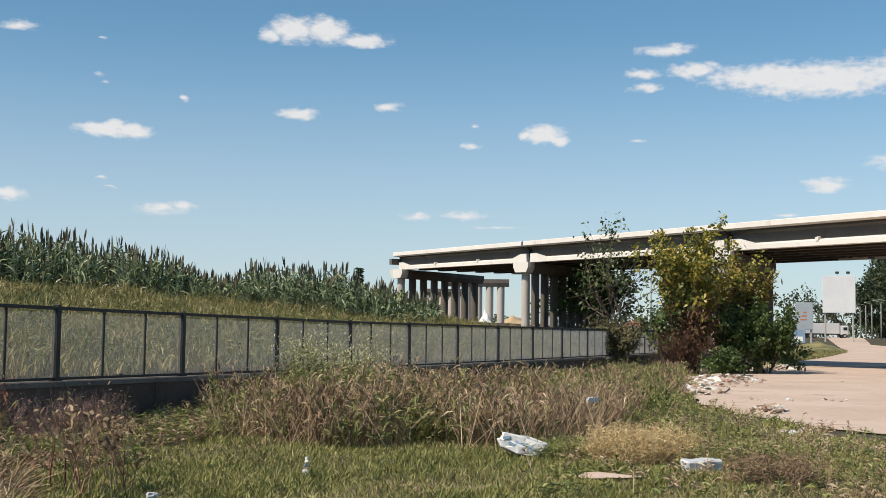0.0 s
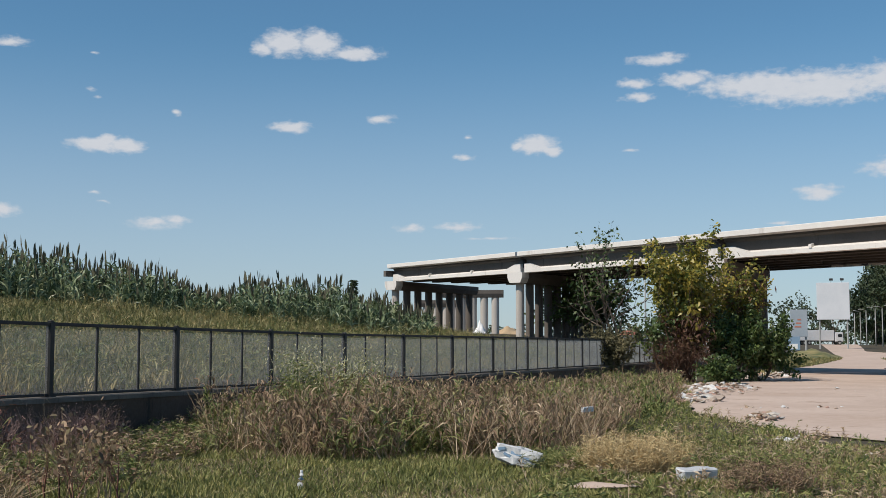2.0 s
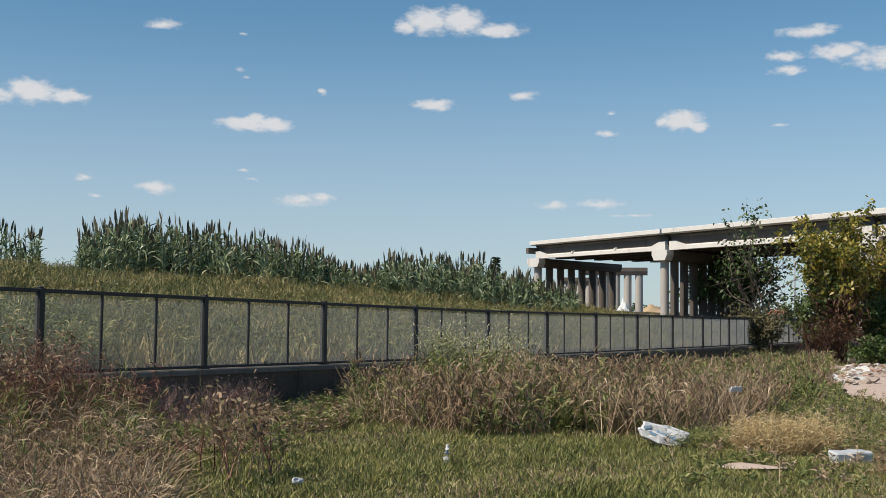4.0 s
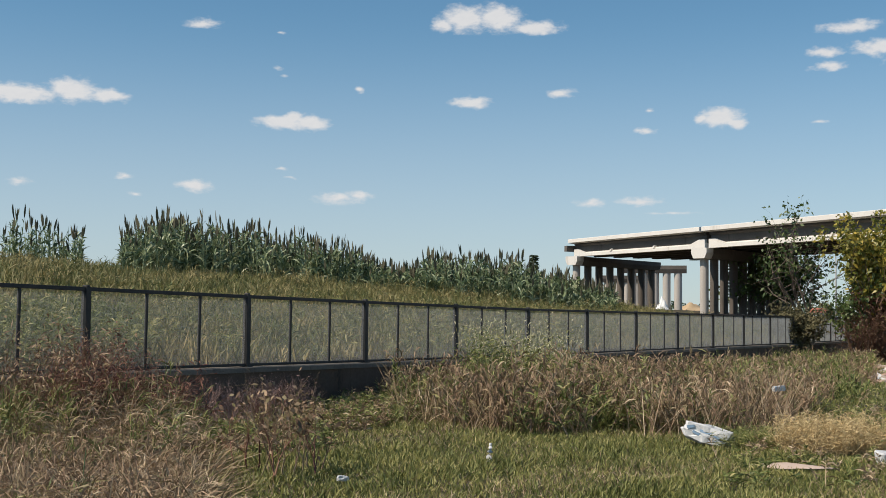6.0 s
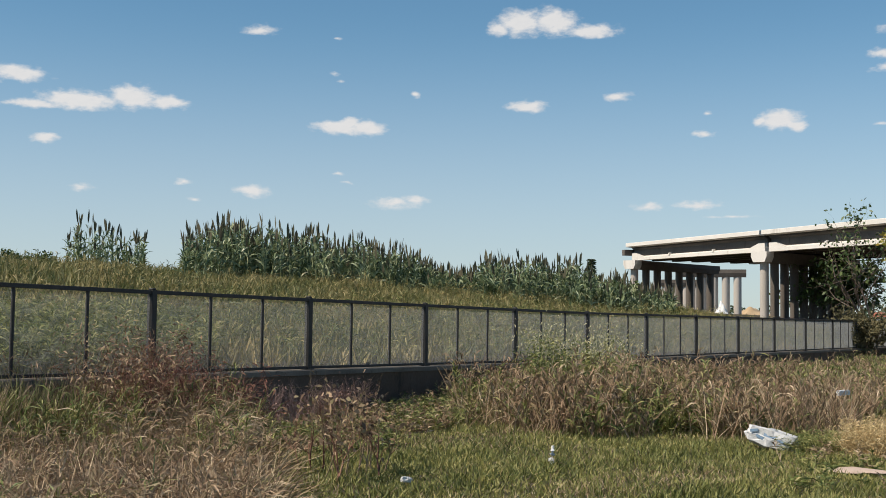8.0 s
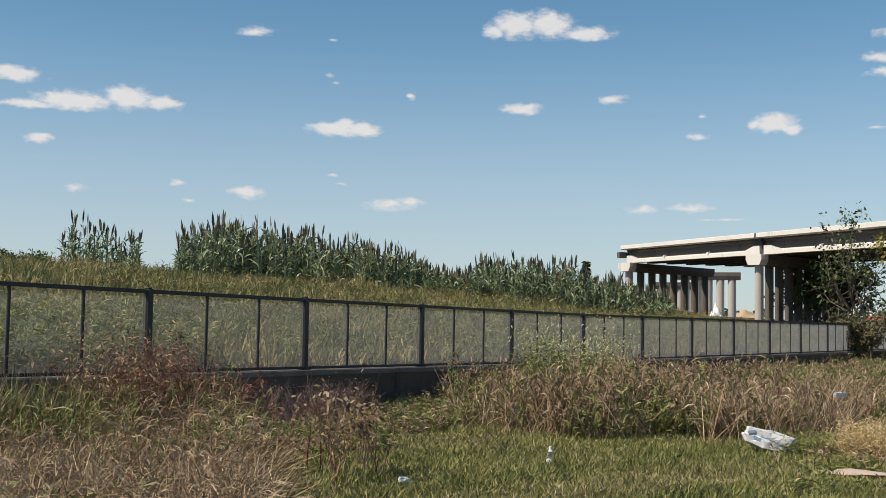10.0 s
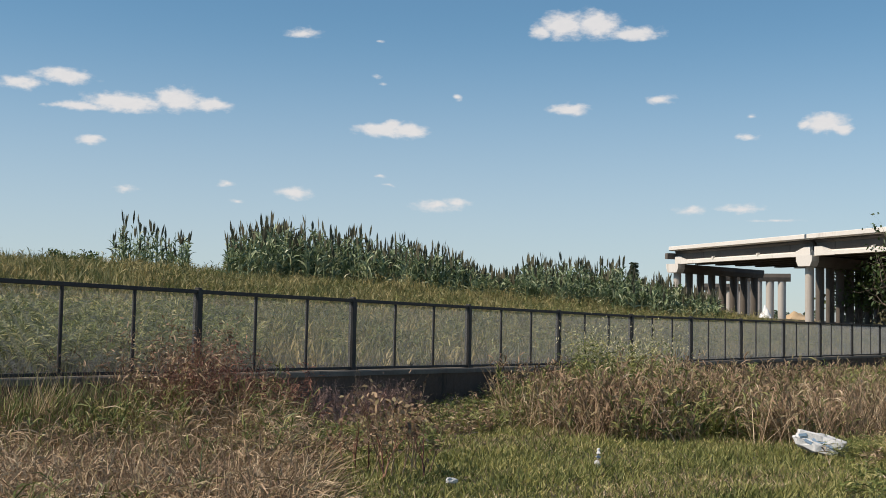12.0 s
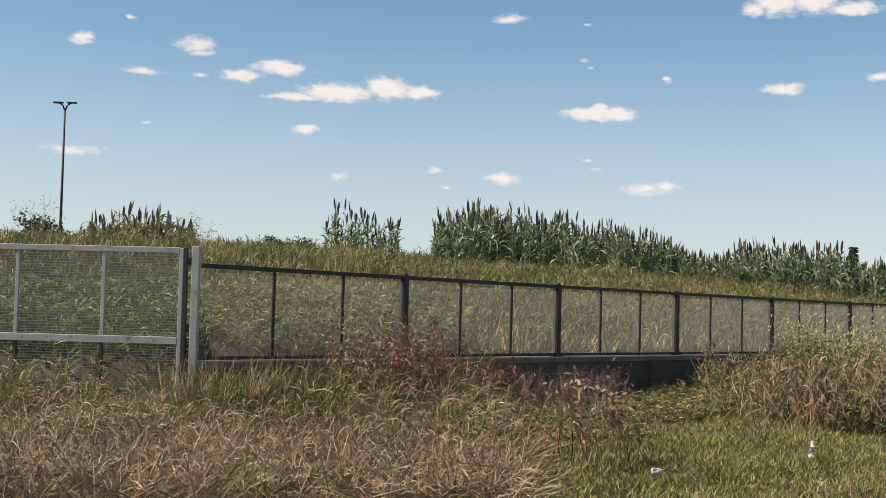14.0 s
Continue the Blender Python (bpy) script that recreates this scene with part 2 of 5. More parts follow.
TWIG = leafy("pale_purple_twig", [(0.14, 0.085, 0.08), (0.26, 0.17, 0.15), (0.36, 0.26, 0.22)], 0.85, 0.0)
REED = leafy("reed_leaf", [(0.035, 0.065, 0.026), (0.12, 0.175, 0.08), (0.27, 0.33, 0.175), (0.42, 0.43, 0.25)], 0.45, 0.12)
REED_DRY = leafy("yellow_reed", [(0.14, 0.15, 0.055), (0.25, 0.22, 0.09), (0.34, 0.28, 0.14)], 0.6, 0.25)
PLUME = leafy("reed_plume", [(0.075, 0.085, 0.05), (0.15, 0.13, 0.08)], 0.8, 0.2)
YELLOWING = leafy("yellowing_leaf", [(0.06, 0.09, 0.018), (0.16, 0.175, 0.03), (0.34, 0.285, 0.05), (0.52, 0.39, 0.075)], 0.45, 0.25)
DARK_LEAF = leafy("dark_leaf", [(0.03, 0.06, 0.016), (0.075, 0.12, 0.03), (0.16, 0.20, 0.055)], 0.5, 0.2)
FAR_LEAF = leafy("far_leaf", [(0.03, 0.05, 0.022), (0.05, 0.075, 0.032), (0.08, 0.10, 0.045)], 0.6, 0.2)
BROWN_BUSH = leafy("brown_green_leaf", [(0.06, 0.058, 0.026), (0.14, 0.13, 0.06), (0.24, 0.20, 0.10)], 0.7, 0.2)
RED_LEAF = leafy("withered_red_leaf", [(0.07, 0.032, 0.022), (0.14, 0.07, 0.042), (0.20, 0.125, 0.065)], 0.7, 0.2)
FLOWER = leafy("pale_flower", [(0.40, 0.38, 0.22), (0.58, 0.54, 0.34), (0.24, 0.26, 0.11)], 0.7, 0.2)
PAINT_WHITE = surface("white_panel", [(0.58, 0.60, 0.62), (0.68, 0.69, 0.70)], 0.3, 6, 0.5, 0.0)
BLUE = surface("faded_blue_panel", [(0.18, 0.28, 0.40), (0.25, 0.35, 0.46)], 0.5, 8, 0.5, 0.0)
GREY_PANEL = surface("grey_panel", [(0.30, 0.35, 0.39), (0.38, 0.42, 0.45)], 0.5, 8, 0.5, 0.0)
RED_PAINT = surface("orange_red_paint", [(0.42, 0.14, 0.09), (0.50, 0.20, 0.13)], 0.5, 8, 0.6, 0.0)
RUBBER = surface("rubber", [(0.02, 0.02, 0.02), (0.035, 0.035, 0.035)], 2.0, 20, 0.8, 0.0)
DARK_GLASS = surface("dark_glass", [(0.02, 0.025, 0.03), (0.03, 0.035, 0.04)], 2.0, 20, 0.1, 0.0)
POLE = surface("pole_paint", [(0.32, 0.32, 0.30), (0.42, 0.42, 0.40)], 1.0, 20, 0.6, 0.0)

# ---- plan ----
GATE_DIR = Vector((-0.990, -0.140))


BAYS = 16


def fence_posts():
    """Foot points of the railing posts: bays of 3.72 m along a line that bends slightly."""
    x, y = -6.04, 14.05
    out = [Vector((x, y))]
    for i in range(BAYS):
        a = 0.5141 + 0.01295 * i - 0.000743 * i * i
        x, y = x + 3.72 * math.sin(a), y + 3.72 * math.cos(a)
        out.append(Vector((x, y)))
    return out


POSTS = fence_posts()
FENCE_DIR = (POSTS[14] - POSTS[0]).normalized()
FENCE_BACK = Vector((-FENCE_DIR.y, FENCE_DIR.x))
BEND = [((p - POSTS[0]).dot(FENCE_DIR), (p - POSTS[0]).dot(FENCE_BACK)) for p in POSTS]


def rail_top(i):
    return EYE + 0.44 - 0.022 * min(i, 5) + 0.006 * max(i - 5, 0)


def ease(a, b, x):
    k = np.clip((x - a) / (b - a), 0, 1)
    return k * k * (3 - 2 * k)


def behind(x, y):
    """How far a place lies behind the railing, and how far along it."""
    u, w = x - POSTS[0].x, y - POSTS[0].y
    s = u * FENCE_BACK[0] + w * FENCE_BACK[1]
    along = u * FENCE_DIR[0] + w * FENCE_DIR[1]
    bend = np.interp(along, [b[0] for b in BEND], [b[1] for b in BEND])
    s2 = w - 0.14 * u
    return np.minimum(s - bend, s2), along


def wave(x, y):
    return (np.sin(x * 0.9 + 1.3 * np.sin(y * 0.5)) + np.sin(y * 1.1 + 1.7 * np.sin(x * 0.37)) + 0.6 * np.sin(2.3 * x - 1.9 * y)) / 2.6


def ground_z(x, y):
    x, y = np.asarray(x, float), np.asarray(y, float)
    s, along = behind(x, y)
    crest = 3.0 + 0.012 * np.clip(along, 0, 22) - 0.010 * np.clip(along - 22, 0, 60)
    side = 1 - ease(19.2, 25.4, np.degrees(np.arctan2(x, np.maximum(y, 1e-3))))
    bank = 0.72 * ease(0.12, 0.5, s) + (crest - 0.72) * ease(-3, 21, s) * (s > 0.1)
    bank = bank * np.where(y > 0, side, 1) * (1 - ease(150, 400, np.hypot(x, y)))
    far = 2.2 * ease(110, 330, np.hypot(x, y))
    small = 0.035 * wave(x, y) * (1 - ease(60, 90, np.hypot(x, y)))
    return np.maximum(bank, far) + small + 0.10 * wave(x * 0.3, y * 0.3) * ease(1, 6, s)


def sheet(name, verts, faces, material, smooth=True):
    me = bpy.data.meshes.new(name)
    me.from_pydata([tuple(v) for v in verts], [], faces)
    me.materials.append(material)
    if smooth:
        me.shade_smooth()
    me.update()
    return me


def part(name, bm, material, parent=None, label="", smooth=False, m=None):
    """Links a bmesh as one mesh object under its thing."""
    me = bpy.data.meshes.new(name)
    bm.normal_update()
    bm.to_mesh(me)
    bm.free()
    me.materials.append(material)
    if smooth:
        me.shade_smooth()
    ob = new(name, me)
    if m is not None:
        ob.matrix_basis = m
    if parent is not None:
        ob.parent = parent
    if label:
        ob["label"] = label
    return ob


def share(name, me, parent, m):
    ob = new(name, me)
    ob.parent, ob.matrix_basis = parent, m
    return ob


def box(bm, a, b, m=None, bevel=0.0):
    made = bmesh.ops.create_cube(bm, size=1.0)["verts"]
    size = Vector(b) - Vector(a)
    mid = (Vector(a) + Vector(b)) / 2
    k = Matrix.Translation(mid) @ Matrix.Diagonal((*size, 1))
    bmesh.ops.transform(bm, matrix=(m @ k) if m is not None else k, verts=made)
    if bevel:
        edges = list({e for v in made for e in v.link_edges})
        bmesh.ops.bevel(bm, geom=edges, offset=bevel, segments=1, affect="EDGES")


def tube(bm, points, radii, sides=8, cap=True):
    rings = []
    for i, p in enumerate(points):
        p = Vector(p)
        a = Vector(points[max(0, i - 1)])
        b = Vector(points[min(len(points) - 1, i + 1)])
        d = (b - a).normalized() if (b - a).length > 1e-6 else Vector((0, 0, 1))
        u = d.orthogonal().normalized() if abs(d.z) > 0.99 else d.cross(Vector((0, 0, 1))).normalized()
        w = d.cross(u)
        rings.append([bm.verts.new(p + radii[i] * (math.cos(k * 2 * math.pi / sides) * u + math.sin(k * 2 * math.pi / sides) * w)) for k in range(sides)])
    for r, q in zip(rings, rings[1:]):
        for k in range(sides):
            bm.faces.new((r[k], r[(k + 1) % sides], q[(k + 1) % sides], q[k]))
    if cap:
        bm.faces.new(rings[0][::-1])
        bm.faces.new(rings[-1])


def prism(bm, outline, start, end, across, up=Vector((0, 0, 1))):
    """Sweeps an outline (across, up) straight from start to end."""
    start, end = Vector(start), Vector(end)
    rows = [[bm.verts.new(p + a * across + b * up) for a, b in outline] for p in (start, end)]
    n = len(outline)
    for k in range(n):
        bm.faces.new((rows[0][k], rows[0][(k + 1) % n], rows[1][(k + 1) % n], rows[1][k]))
    bm.faces.new(rows[0][::-1])
    bm.faces.new(rows[1])
    bmesh.ops.recalc_face_normals(bm, faces=bm.faces)


def empty(name, place=(0, 0, 0), turn=0.0):
    ob = new(name)
    ob.empty_display_size = 0.3
    ob.matrix_basis = pose(*place, 0, 0, turn)
    return ob


def build_ground():
    az = np.concatenate([np.arange(-40, 45, 0.4), np.arange(45, 320, 6.0)])
    r = np.concatenate([[0.3, 2, 5, 8], np.geomspace(10, 110, 190), np.geomspace(118, 4500, 30)])
    a, rr = np.meshgrid(np.radians(az), r, indexing="ij")
    x, y = rr * np.sin(a), rr * np.cos(a)
    z = ground_z(x, y)
    n, k = a.shape
    verts = np.stack([x, y, z], -1).reshape(-1, 3)
    faces = [(i * k + j, ((i + 1) % n) * k + j, ((i + 1) % n) * k + j + 1, i * k + j + 1) for i in range(n) for j in range(k - 1)]
    faces.append([i * k for i in range(n)][::-1])
    tagged(new("ground", sheet("ground", verts, faces, SOIL)), "dry grassy soil ground rising into an embankment", "ground", kind="structure")


build_ground()


def road_edge(points, step=0.35, rough=0.35):
    out = []
    rng = random.Random(5)
    for (x0, y0), (x1, y1) in zip(points, points[1:] + points[:1]):
        d = math.hypot(x1 - x0, y1 - y0)
        n = max(1, min(60, int(d / step)))
        w = min(rough, d * 0.05) * min(1.0, 45 / (10 + y0))
        for i in range(n):
            k = i / n
            out.append((x0 + (x1 - x0) * k + rng.uniform(-w, w), y0 + (y1 - y0) * k + rng.uniform(-w, w)))
    return out


ROAD = [(12.07, 29.17), (11.27, 24.17), (10.67, 20.86), (10.98, 19.36), (12.2, 18), (20, 15.5), (60, 10), (60, 62), (57.5, 88), (79, 135), (166, 292), (159.14, 299.4), (72.51, 130.72), (50.36, 95.81), (39.28, 78.86), (30.21, 61.9), (25.17, 52.92), (21.14, 48.94), (15.39, 37.46)]


def build_road():
    edge = road_edge(ROAD)
    bm = bmesh.new()
    face = bm.faces.new([bm.verts.new((x, y, 0)) for x, y in edge])
    bmesh.ops.triangulate(bm, faces=[face])
    for _ in range(5):
        edges = [e for e in bm.edges if e.calc_length() > max(1.2, 0.045 * ((e.verts[0].co + e.verts[1].co) / 2).length)]
        if not edges:
            break
        bmesh.ops.subdivide_edges(bm, edges=edges, cuts=1)
        bmesh.ops.triangulate(bm, faces=bm.faces)
    for v in bm.verts:
        v.co.z = float(ground_z(v.co.x, v.co.y)) + 0.03
    ob = part("road", bm, DIRT, smooth=True)
    tagged(ob, "pale pinkish dirt road of compacted soil", "dirt road", kind="structure")


build_road()


def build_wall():
    """Low stained wall under the railing, its shade darkened into the colour."""
    bm = bmesh.new()
    rows = []
    for i, p in enumerate(POSTS):
        d = (POSTS[min(BAYS, i + 1)] - POSTS[max(0, i - 1)]).normalized()
        n = Vector((-d.y, d.x))
        top = rail_top(i) - 1.19
        rows.append([bm.verts.new((p.x + n.x * a, p.y + n.y * a, b)) for a, b in ((-0.17, -0.4), (-0.16, 0.2), (-0.15, top - 0.09), (0.15, top - 0.09), (0.16, 0.2), (0.17, -0.4))])
    for r, q in zip(rows, rows[1:]):
        for k in range(6):
            bm.faces.new((r[k], r[(k + 1) % 6], q[(k + 1) % 6], q[k]))
    bm.faces.new(rows[0])
    bm.faces.new(rows[-1][::-1])
    bmesh.ops.recalc_face_normals(bm, faces=bm.faces)
    wall = tagged(part("wall_low", bm, OLD_WALL), "low stained concrete wall under a railing, colour darkened for its shade", "wall", kind="structure")
    for i in range(BAYS):
        p, q = POSTS[i], POSTS[i + 1]
        d = (q - p).normalized()
        bm = bmesh.new()
        prism(bm, [(-0.18, -0.085), (-0.18, -0.012), (-0.165, 0.0), (0.18, 0.0), (0.18, -0.085)], (p.x + d.x * 0.006, p.y + d.y * 0.006, rail_top(i) - 1.192), (q.x - d.x * 0.006, q.y - d.y * 0.006, rail_top(i + 1) - 1.192), Vector((-d.y, d.x, 0)))
        part("coping", bm, COPING, wall, "pale weathered concrete coping")


build_wall()


def mesh_panel(width, height, pitch_h=0.0125, pitch_v=0.016, strand=0.0007, depth=0.0016, material=None):
    """Expanded metal: slanted horizontal strands crossed by upright ones."""
    verts, faces = [], []

    def strip(a, b, c, d):
        k = len(verts)
        verts.extend((a, b, c, d))
        faces.append((k, k + 1, k + 2, k + 3))
    z = pitch_h / 2
    while z < height:
        strip((0, -0.001, z), (width, -0.001, z), (width, 0.002, z + strand), (0, 0.002, z + strand))
        z += pitch_h
    x = pitch_v / 2
    while x < width:
        strip((x, -depth, 0), (x + 0.0007, depth, 0), (x + 0.0007, depth, height), (x, -depth, height))
        x += pitch_v
    return sheet("mesh_panel", verts, faces, material or WIRE, smooth=False)


def build_railing():
    fence = tagged(empty("railing", (POSTS[0].x, POSTS[0].y, 0.8)), "dark steel railing with wire mesh panels on a low wall", "fence")
    base = fence.matrix_basis.inverted()
    width = 3.72 / 3
    panel = mesh_panel(width - 0.035, 1.08)
    bm = bmesh.new()
    box(bm, (-0.05, -0.05, 0), (0.05, 0.05, 1.19), bevel=0.006)
    box(bm, (-0.08, -0.08, 0), (0.08, 0.08, 0.012))
    box(bm, (-0.04, -0.04, 1.19), (0.04, 0.04, 1.215), bevel=0.01)
    post_me = bpy.data.meshes.new("post")
    bm.to_mesh(post_me)
    post_me.materials.append(STEEL)
    bm = bmesh.new()
    box(bm, (-0.02, -0.02, 0.05), (0.02, 0.02, 1.135), bevel=0.004)
    mullion_me = bpy.data.meshes.new("mullion")
    bm.to_mesh(mullion_me)
    mullion_me.materials.append(STEEL)
    for i, p in enumerate(POSTS):
        foot = rail_top(i) - 1.19
        q = POSTS[min(BAYS, i + 1)]
        turn = math.degrees(math.atan2(q.y - p.y, q.x - p.x)) if i < BAYS else 58.0
        m = base @ pose(p.x, p.y, foot, 0, 0, turn)
        if i > 0:
            share("post", post_me, fence, m)
        if i == BAYS:
            break
        slope = math.degrees(math.atan2(rail_top(i + 1) - rail_top(i), 3.72))
        m = base @ pose(p.x, p.y, foot, 0, 0, turn) @ pose(0, 0, 0, 0, -slope, 0)
        for name, z0, z1, half in (("top_rail", 1.13, 1.185, 0.032), ("bottom_rail", 0.012, 0.055, 0.026)):
            bm = bmesh.new()
            box(bm, (0.052, -half, z0), (3.668, half, z1), bevel=0.004)
            part(name, bm, STEEL, fence, m=m)
        for k in range(3):
            share("mesh_panel", panel, fence, m @ pose(k * width + 0.018, 0, 0.055))
            if k:
                share("mullion", mullion_me, fence, m @ pose(k * width, 0, 0))


build_railing()


def build_gate():
    """Galvanised gate leaf with a mid rail, hung on a pair of posts."""
    x, y = POSTS[0].x + 0.02, POSTS[0].y - 0.06
    turn = math.degrees(math.atan2(GATE_DIR.y, GATE_DIR.x))
    g = tagged(empty("gate", (x, y, 0.1), turn), "weathered galvanised steel gate with wire mesh panels", "gate")
    top = 2.215 - 0.1
    bm = bmesh.new()
    box(bm, (-0.045, -0.045, -0.2), (0.045, 0.045, top + 0.02), bevel=0.006)
    part("post", bm, ZINC, g)
    bm = bmesh.new()
    box(bm, (0.10, -0.03, 0.15), (0.15, 0.03, top), bevel=0.005)
    part("stile", bm, STEEL, g, "dark rusty stile")
    bm = bmesh.new()
    box(bm, (0.15, -0.028, 0.15), (0.20, 0.028, top - 0.01), bevel=0.005)
    part("stile", bm, ZINC, g)
    bm = bmesh.new()
    box(bm, (4.42, -0.03, 0.15), (4.48, 0.03, top), bevel=0.005)
    part("stile", bm, ZINC, g)
    for name, z0, z1 in (("top_rail", top - 0.07, top), ("mid_rail", top - 1.17, top - 1.08), ("bottom_rail", 0.15, 0.20)):
        bm = bmesh.new()
        box(bm, (0.20, -0.03, z0), (4.42, 0.03, z1), bevel=0.005)
        part(name, bm, ZINC, g)
    upper, lower = mesh_panel(1.03, 1.01, 0.033, 0.016, 0.008, material=PALE_WIRE), mesh_panel(1.03, 0.745, 0.033, 0.016, 0.008, material=PALE_WIRE)
    narrow_upper, narrow_lower = mesh_panel(0.89, 1.01, 0.033, 0.016, 0.008, material=PALE_WIRE), mesh_panel(0.89, 0.745, 0.033, 0.016, 0.008, material=PALE_WIRE)
    for k in range(4):
        left = 0.085 + k * 1.065 if k else 0.205
        share("mesh_panel", upper if k else narrow_upper, g, pose(left, 0, top - 1.08))
        share("mesh_panel", lower if k else narrow_lower, g, pose(left, 0, 0.20))
        if k:
            bm = bmesh.new()
            box(bm, (0.062 + k * 1.065 - 0.022, -0.022, top - 1.08), (0.062 + k * 1.065 + 0.022, 0.022, top - 0.07), bevel=0.004)
            part("mullion", bm, ZINC, g)
            bm = bmesh.new()
            box(bm, (0.062 + k * 1.065 - 0.018, -0.018, 0.20), (0.062 + k * 1.065 + 0.018, 0.018, top - 1.17), bevel=0.004)
            part("mullion", bm, STEEL, g)
    for z in (0.35, 1.1, 1.9):
        bm = bmesh.new()
        box(bm, (0.03, -0.02, z), (0.11, 0.02, z + 0.09), bevel=0.005)
        part("hinge", bm, STEEL, g)
    bm = bmesh.new()
    box(bm, (4.56, -0.045, -0.2), (4.65, 0.045, top + 0.02), bevel=0.006)
    part("post", bm, ZINC, g)


build_gate()

# ---- overpass ----
DECK_A, DECK_B = Vector((35.55, 46.19)), Vector((16.08, 107.6))
DECK_DIR = (DECK_B - DECK_A).normalized()
DECK_SIDE = Vector((-DECK_DIR.y, DECK_DIR.x)) * -1


def deck_at(s, side=0.0):
    """A point of the deck's near top edge, s from 0 to 1 along it, moved across it."""
    p = DECK_A + (DECK_B - DECK_A) * s + DECK_SIDE * side
    return Vector((p.x, p.y, EYE + 6.28 + 0.99 * s))


def build_overpass():
    o = tagged(empty("overpass", (28, 80, 0)), "unfinished concrete road overpass on rows of round columns", "overpass")
    base = o.matrix_basis.inverted()
    across = Vector((DECK_SIDE.x, DECK_SIDE.y, 0))
    width = 13.4
    spans = [(1.0, 0.669), (0.665, 0.3355), (0.3315, 0.002), (-0.002, -0.4)]
    # slab with its edge kerb, thinner at the lip
    slab = [(0.42, -0.10), (0.42, -0.36), (0.8, -0.40), (width - 0.8, -0.40), (width - 0.42, -0.36), (width - 0.42, -0.10)]
    kerb = [(0, -0.02), (0, -0.30), (0.10, -0.34), (0.42, -0.37), (0.42, 0.0), (0.05, 0.01)]
    flange = [(-0.30, -1.25), (-0.30, -1.50), (0.30, -1.50), (0.30, -1.25), (0.10, -1.14), (-0.10, -1.14)]
    girder = [(-0.28, -0.38), (-0.28, -0.48), (-0.09, -0.60), (-0.09, -1.14), (0.09, -1.14), (0.09, -0.60), (0.28, -0.48), (0.28, -0.38)]
    for s0, s1 in spans:
        bm = bmesh.new()
        prism(bm, slab, deck_at(s0), deck_at(s1), across)
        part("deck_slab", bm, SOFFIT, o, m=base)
        for flip in (0, 1):
            bm = bmesh.new()
            rise = Vector((0, 0, 1))
            rows = []
            for s in (s0, s1):
                rows.append([bm.verts.new(deck_at(s) + across * (width - u if flip else u) + rise * v) for u, v in kerb])
            for j in range(6):
                bm.faces.new((rows[0][j], rows[0][(j + 1) % 6], rows[1][(j + 1) % 6], rows[1][j]))
            bm.faces.new(rows[0])
            bm.faces.new(rows[1])
            bmesh.ops.recalc_face_normals(bm, faces=bm.faces)
            part("kerb", bm, KERB, o, "pale concrete edge beam", m=base)
        for k in range(7):
            side = 0.85 + k * (width - 1.7) / 6
            bm = bmesh.new()
            a, b = deck_at(s0), deck_at(s1)
            d = (b - a).normalized() * 0.12
            prism(bm, [(side + u, v) for u, v in girder], a + d, b - d, across)
            # Outer web and inner girders carry their shade in the colour.
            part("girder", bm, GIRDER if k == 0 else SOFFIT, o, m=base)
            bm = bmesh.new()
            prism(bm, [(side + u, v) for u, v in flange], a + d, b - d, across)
            # Outer flange, lugs and girder ends: sunlight is in their pale tone.
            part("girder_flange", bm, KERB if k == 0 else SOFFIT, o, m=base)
            if k in (0, 6):
                for end, step in ((a, 1), (b, -1)):
                    # thickened girder end over its seat
                    bm = bmesh.new()
                    dd = (b - a).normalized() * step
                    block = [(side - 0.31, -0.85), (side - 0.31, -1.51), (side + 0.31, -1.51), (side + 0.31, -0.85)]
                    rows = []
                    for dist, grow in ((0.14, 1.0), (0.9, 1.0), (2.6, 0.0)):
                        rows.append([bm.verts.new(end + dd * dist + across * u + Vector((0, 0, v if grow or v < -1 else -1.30))) for u, v in block])
                    for r, q in zip(rows, rows[1:]):
                        for j in range(4):
                            bm.faces.new((r[j], r[(j + 1) % 4], q[(j + 1) % 4], q[j]))
                    bm.faces.new(rows[0])
                    bm.faces.new(rows[-1])
                    bmesh.ops.recalc_face_normals(bm, faces=bm.faces)
                    part("girder_end", bm, KERB, o, m=base)
        for k, f in enumerate((0.33, 0.66)):
            bm = bmesh.new()
            p = deck_at(s0 + (s1 - s0) * f)
            prism(bm, [(0.86, -0.45), (0.86, -1.36), (width - 0.86, -1.36), (width - 0.86, -0.45)], p, p + Vector((*DECK_DIR, 0)) * 0.25, across)
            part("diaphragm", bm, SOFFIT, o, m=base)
            bm = bmesh.new()
            prism(bm, [(0.50, -1.25), (0.50, -1.07), (0.70, -1.01), (0.75, -1.25)], p, p + Vector((*DECK_DIR, 0)) * 0.22, across)
            part("lug", bm, KERB, o, m=base)
    # piers: a cap beam on round columns, skewed to the road below
    for s, skew, length, count, radius in ((0.985, (0.72, 0.69), 13.0, 8, 0.33), (0.667, (0.72, 0.69), 13.6, 10, 0.31), (0.3335, (0.60, 0.80), 13.5, 4, 0.55), (0.0, (0.60, 0.80), 13.5, 4, 0.55)):
        p = deck_at(s)
        d = Vector((*skew, 0)).normalized()
        n = Vector((-d.y, d.x, 0))
        z = p.z - 1.51
        bm = bmesh.new()
        h = 0.74
        start = p - d * 0.15
        prism(bm, [(-0.62, -h * 0.5), (-0.45, -h), (0.45, -h), (0.62, -h * 0.5), (0.62, 0), (-0.62, 0)],
              (start.x, start.y, z - 0.01), (start.x + d.x * length, start.y + d.y * length, z - 0.01), n)
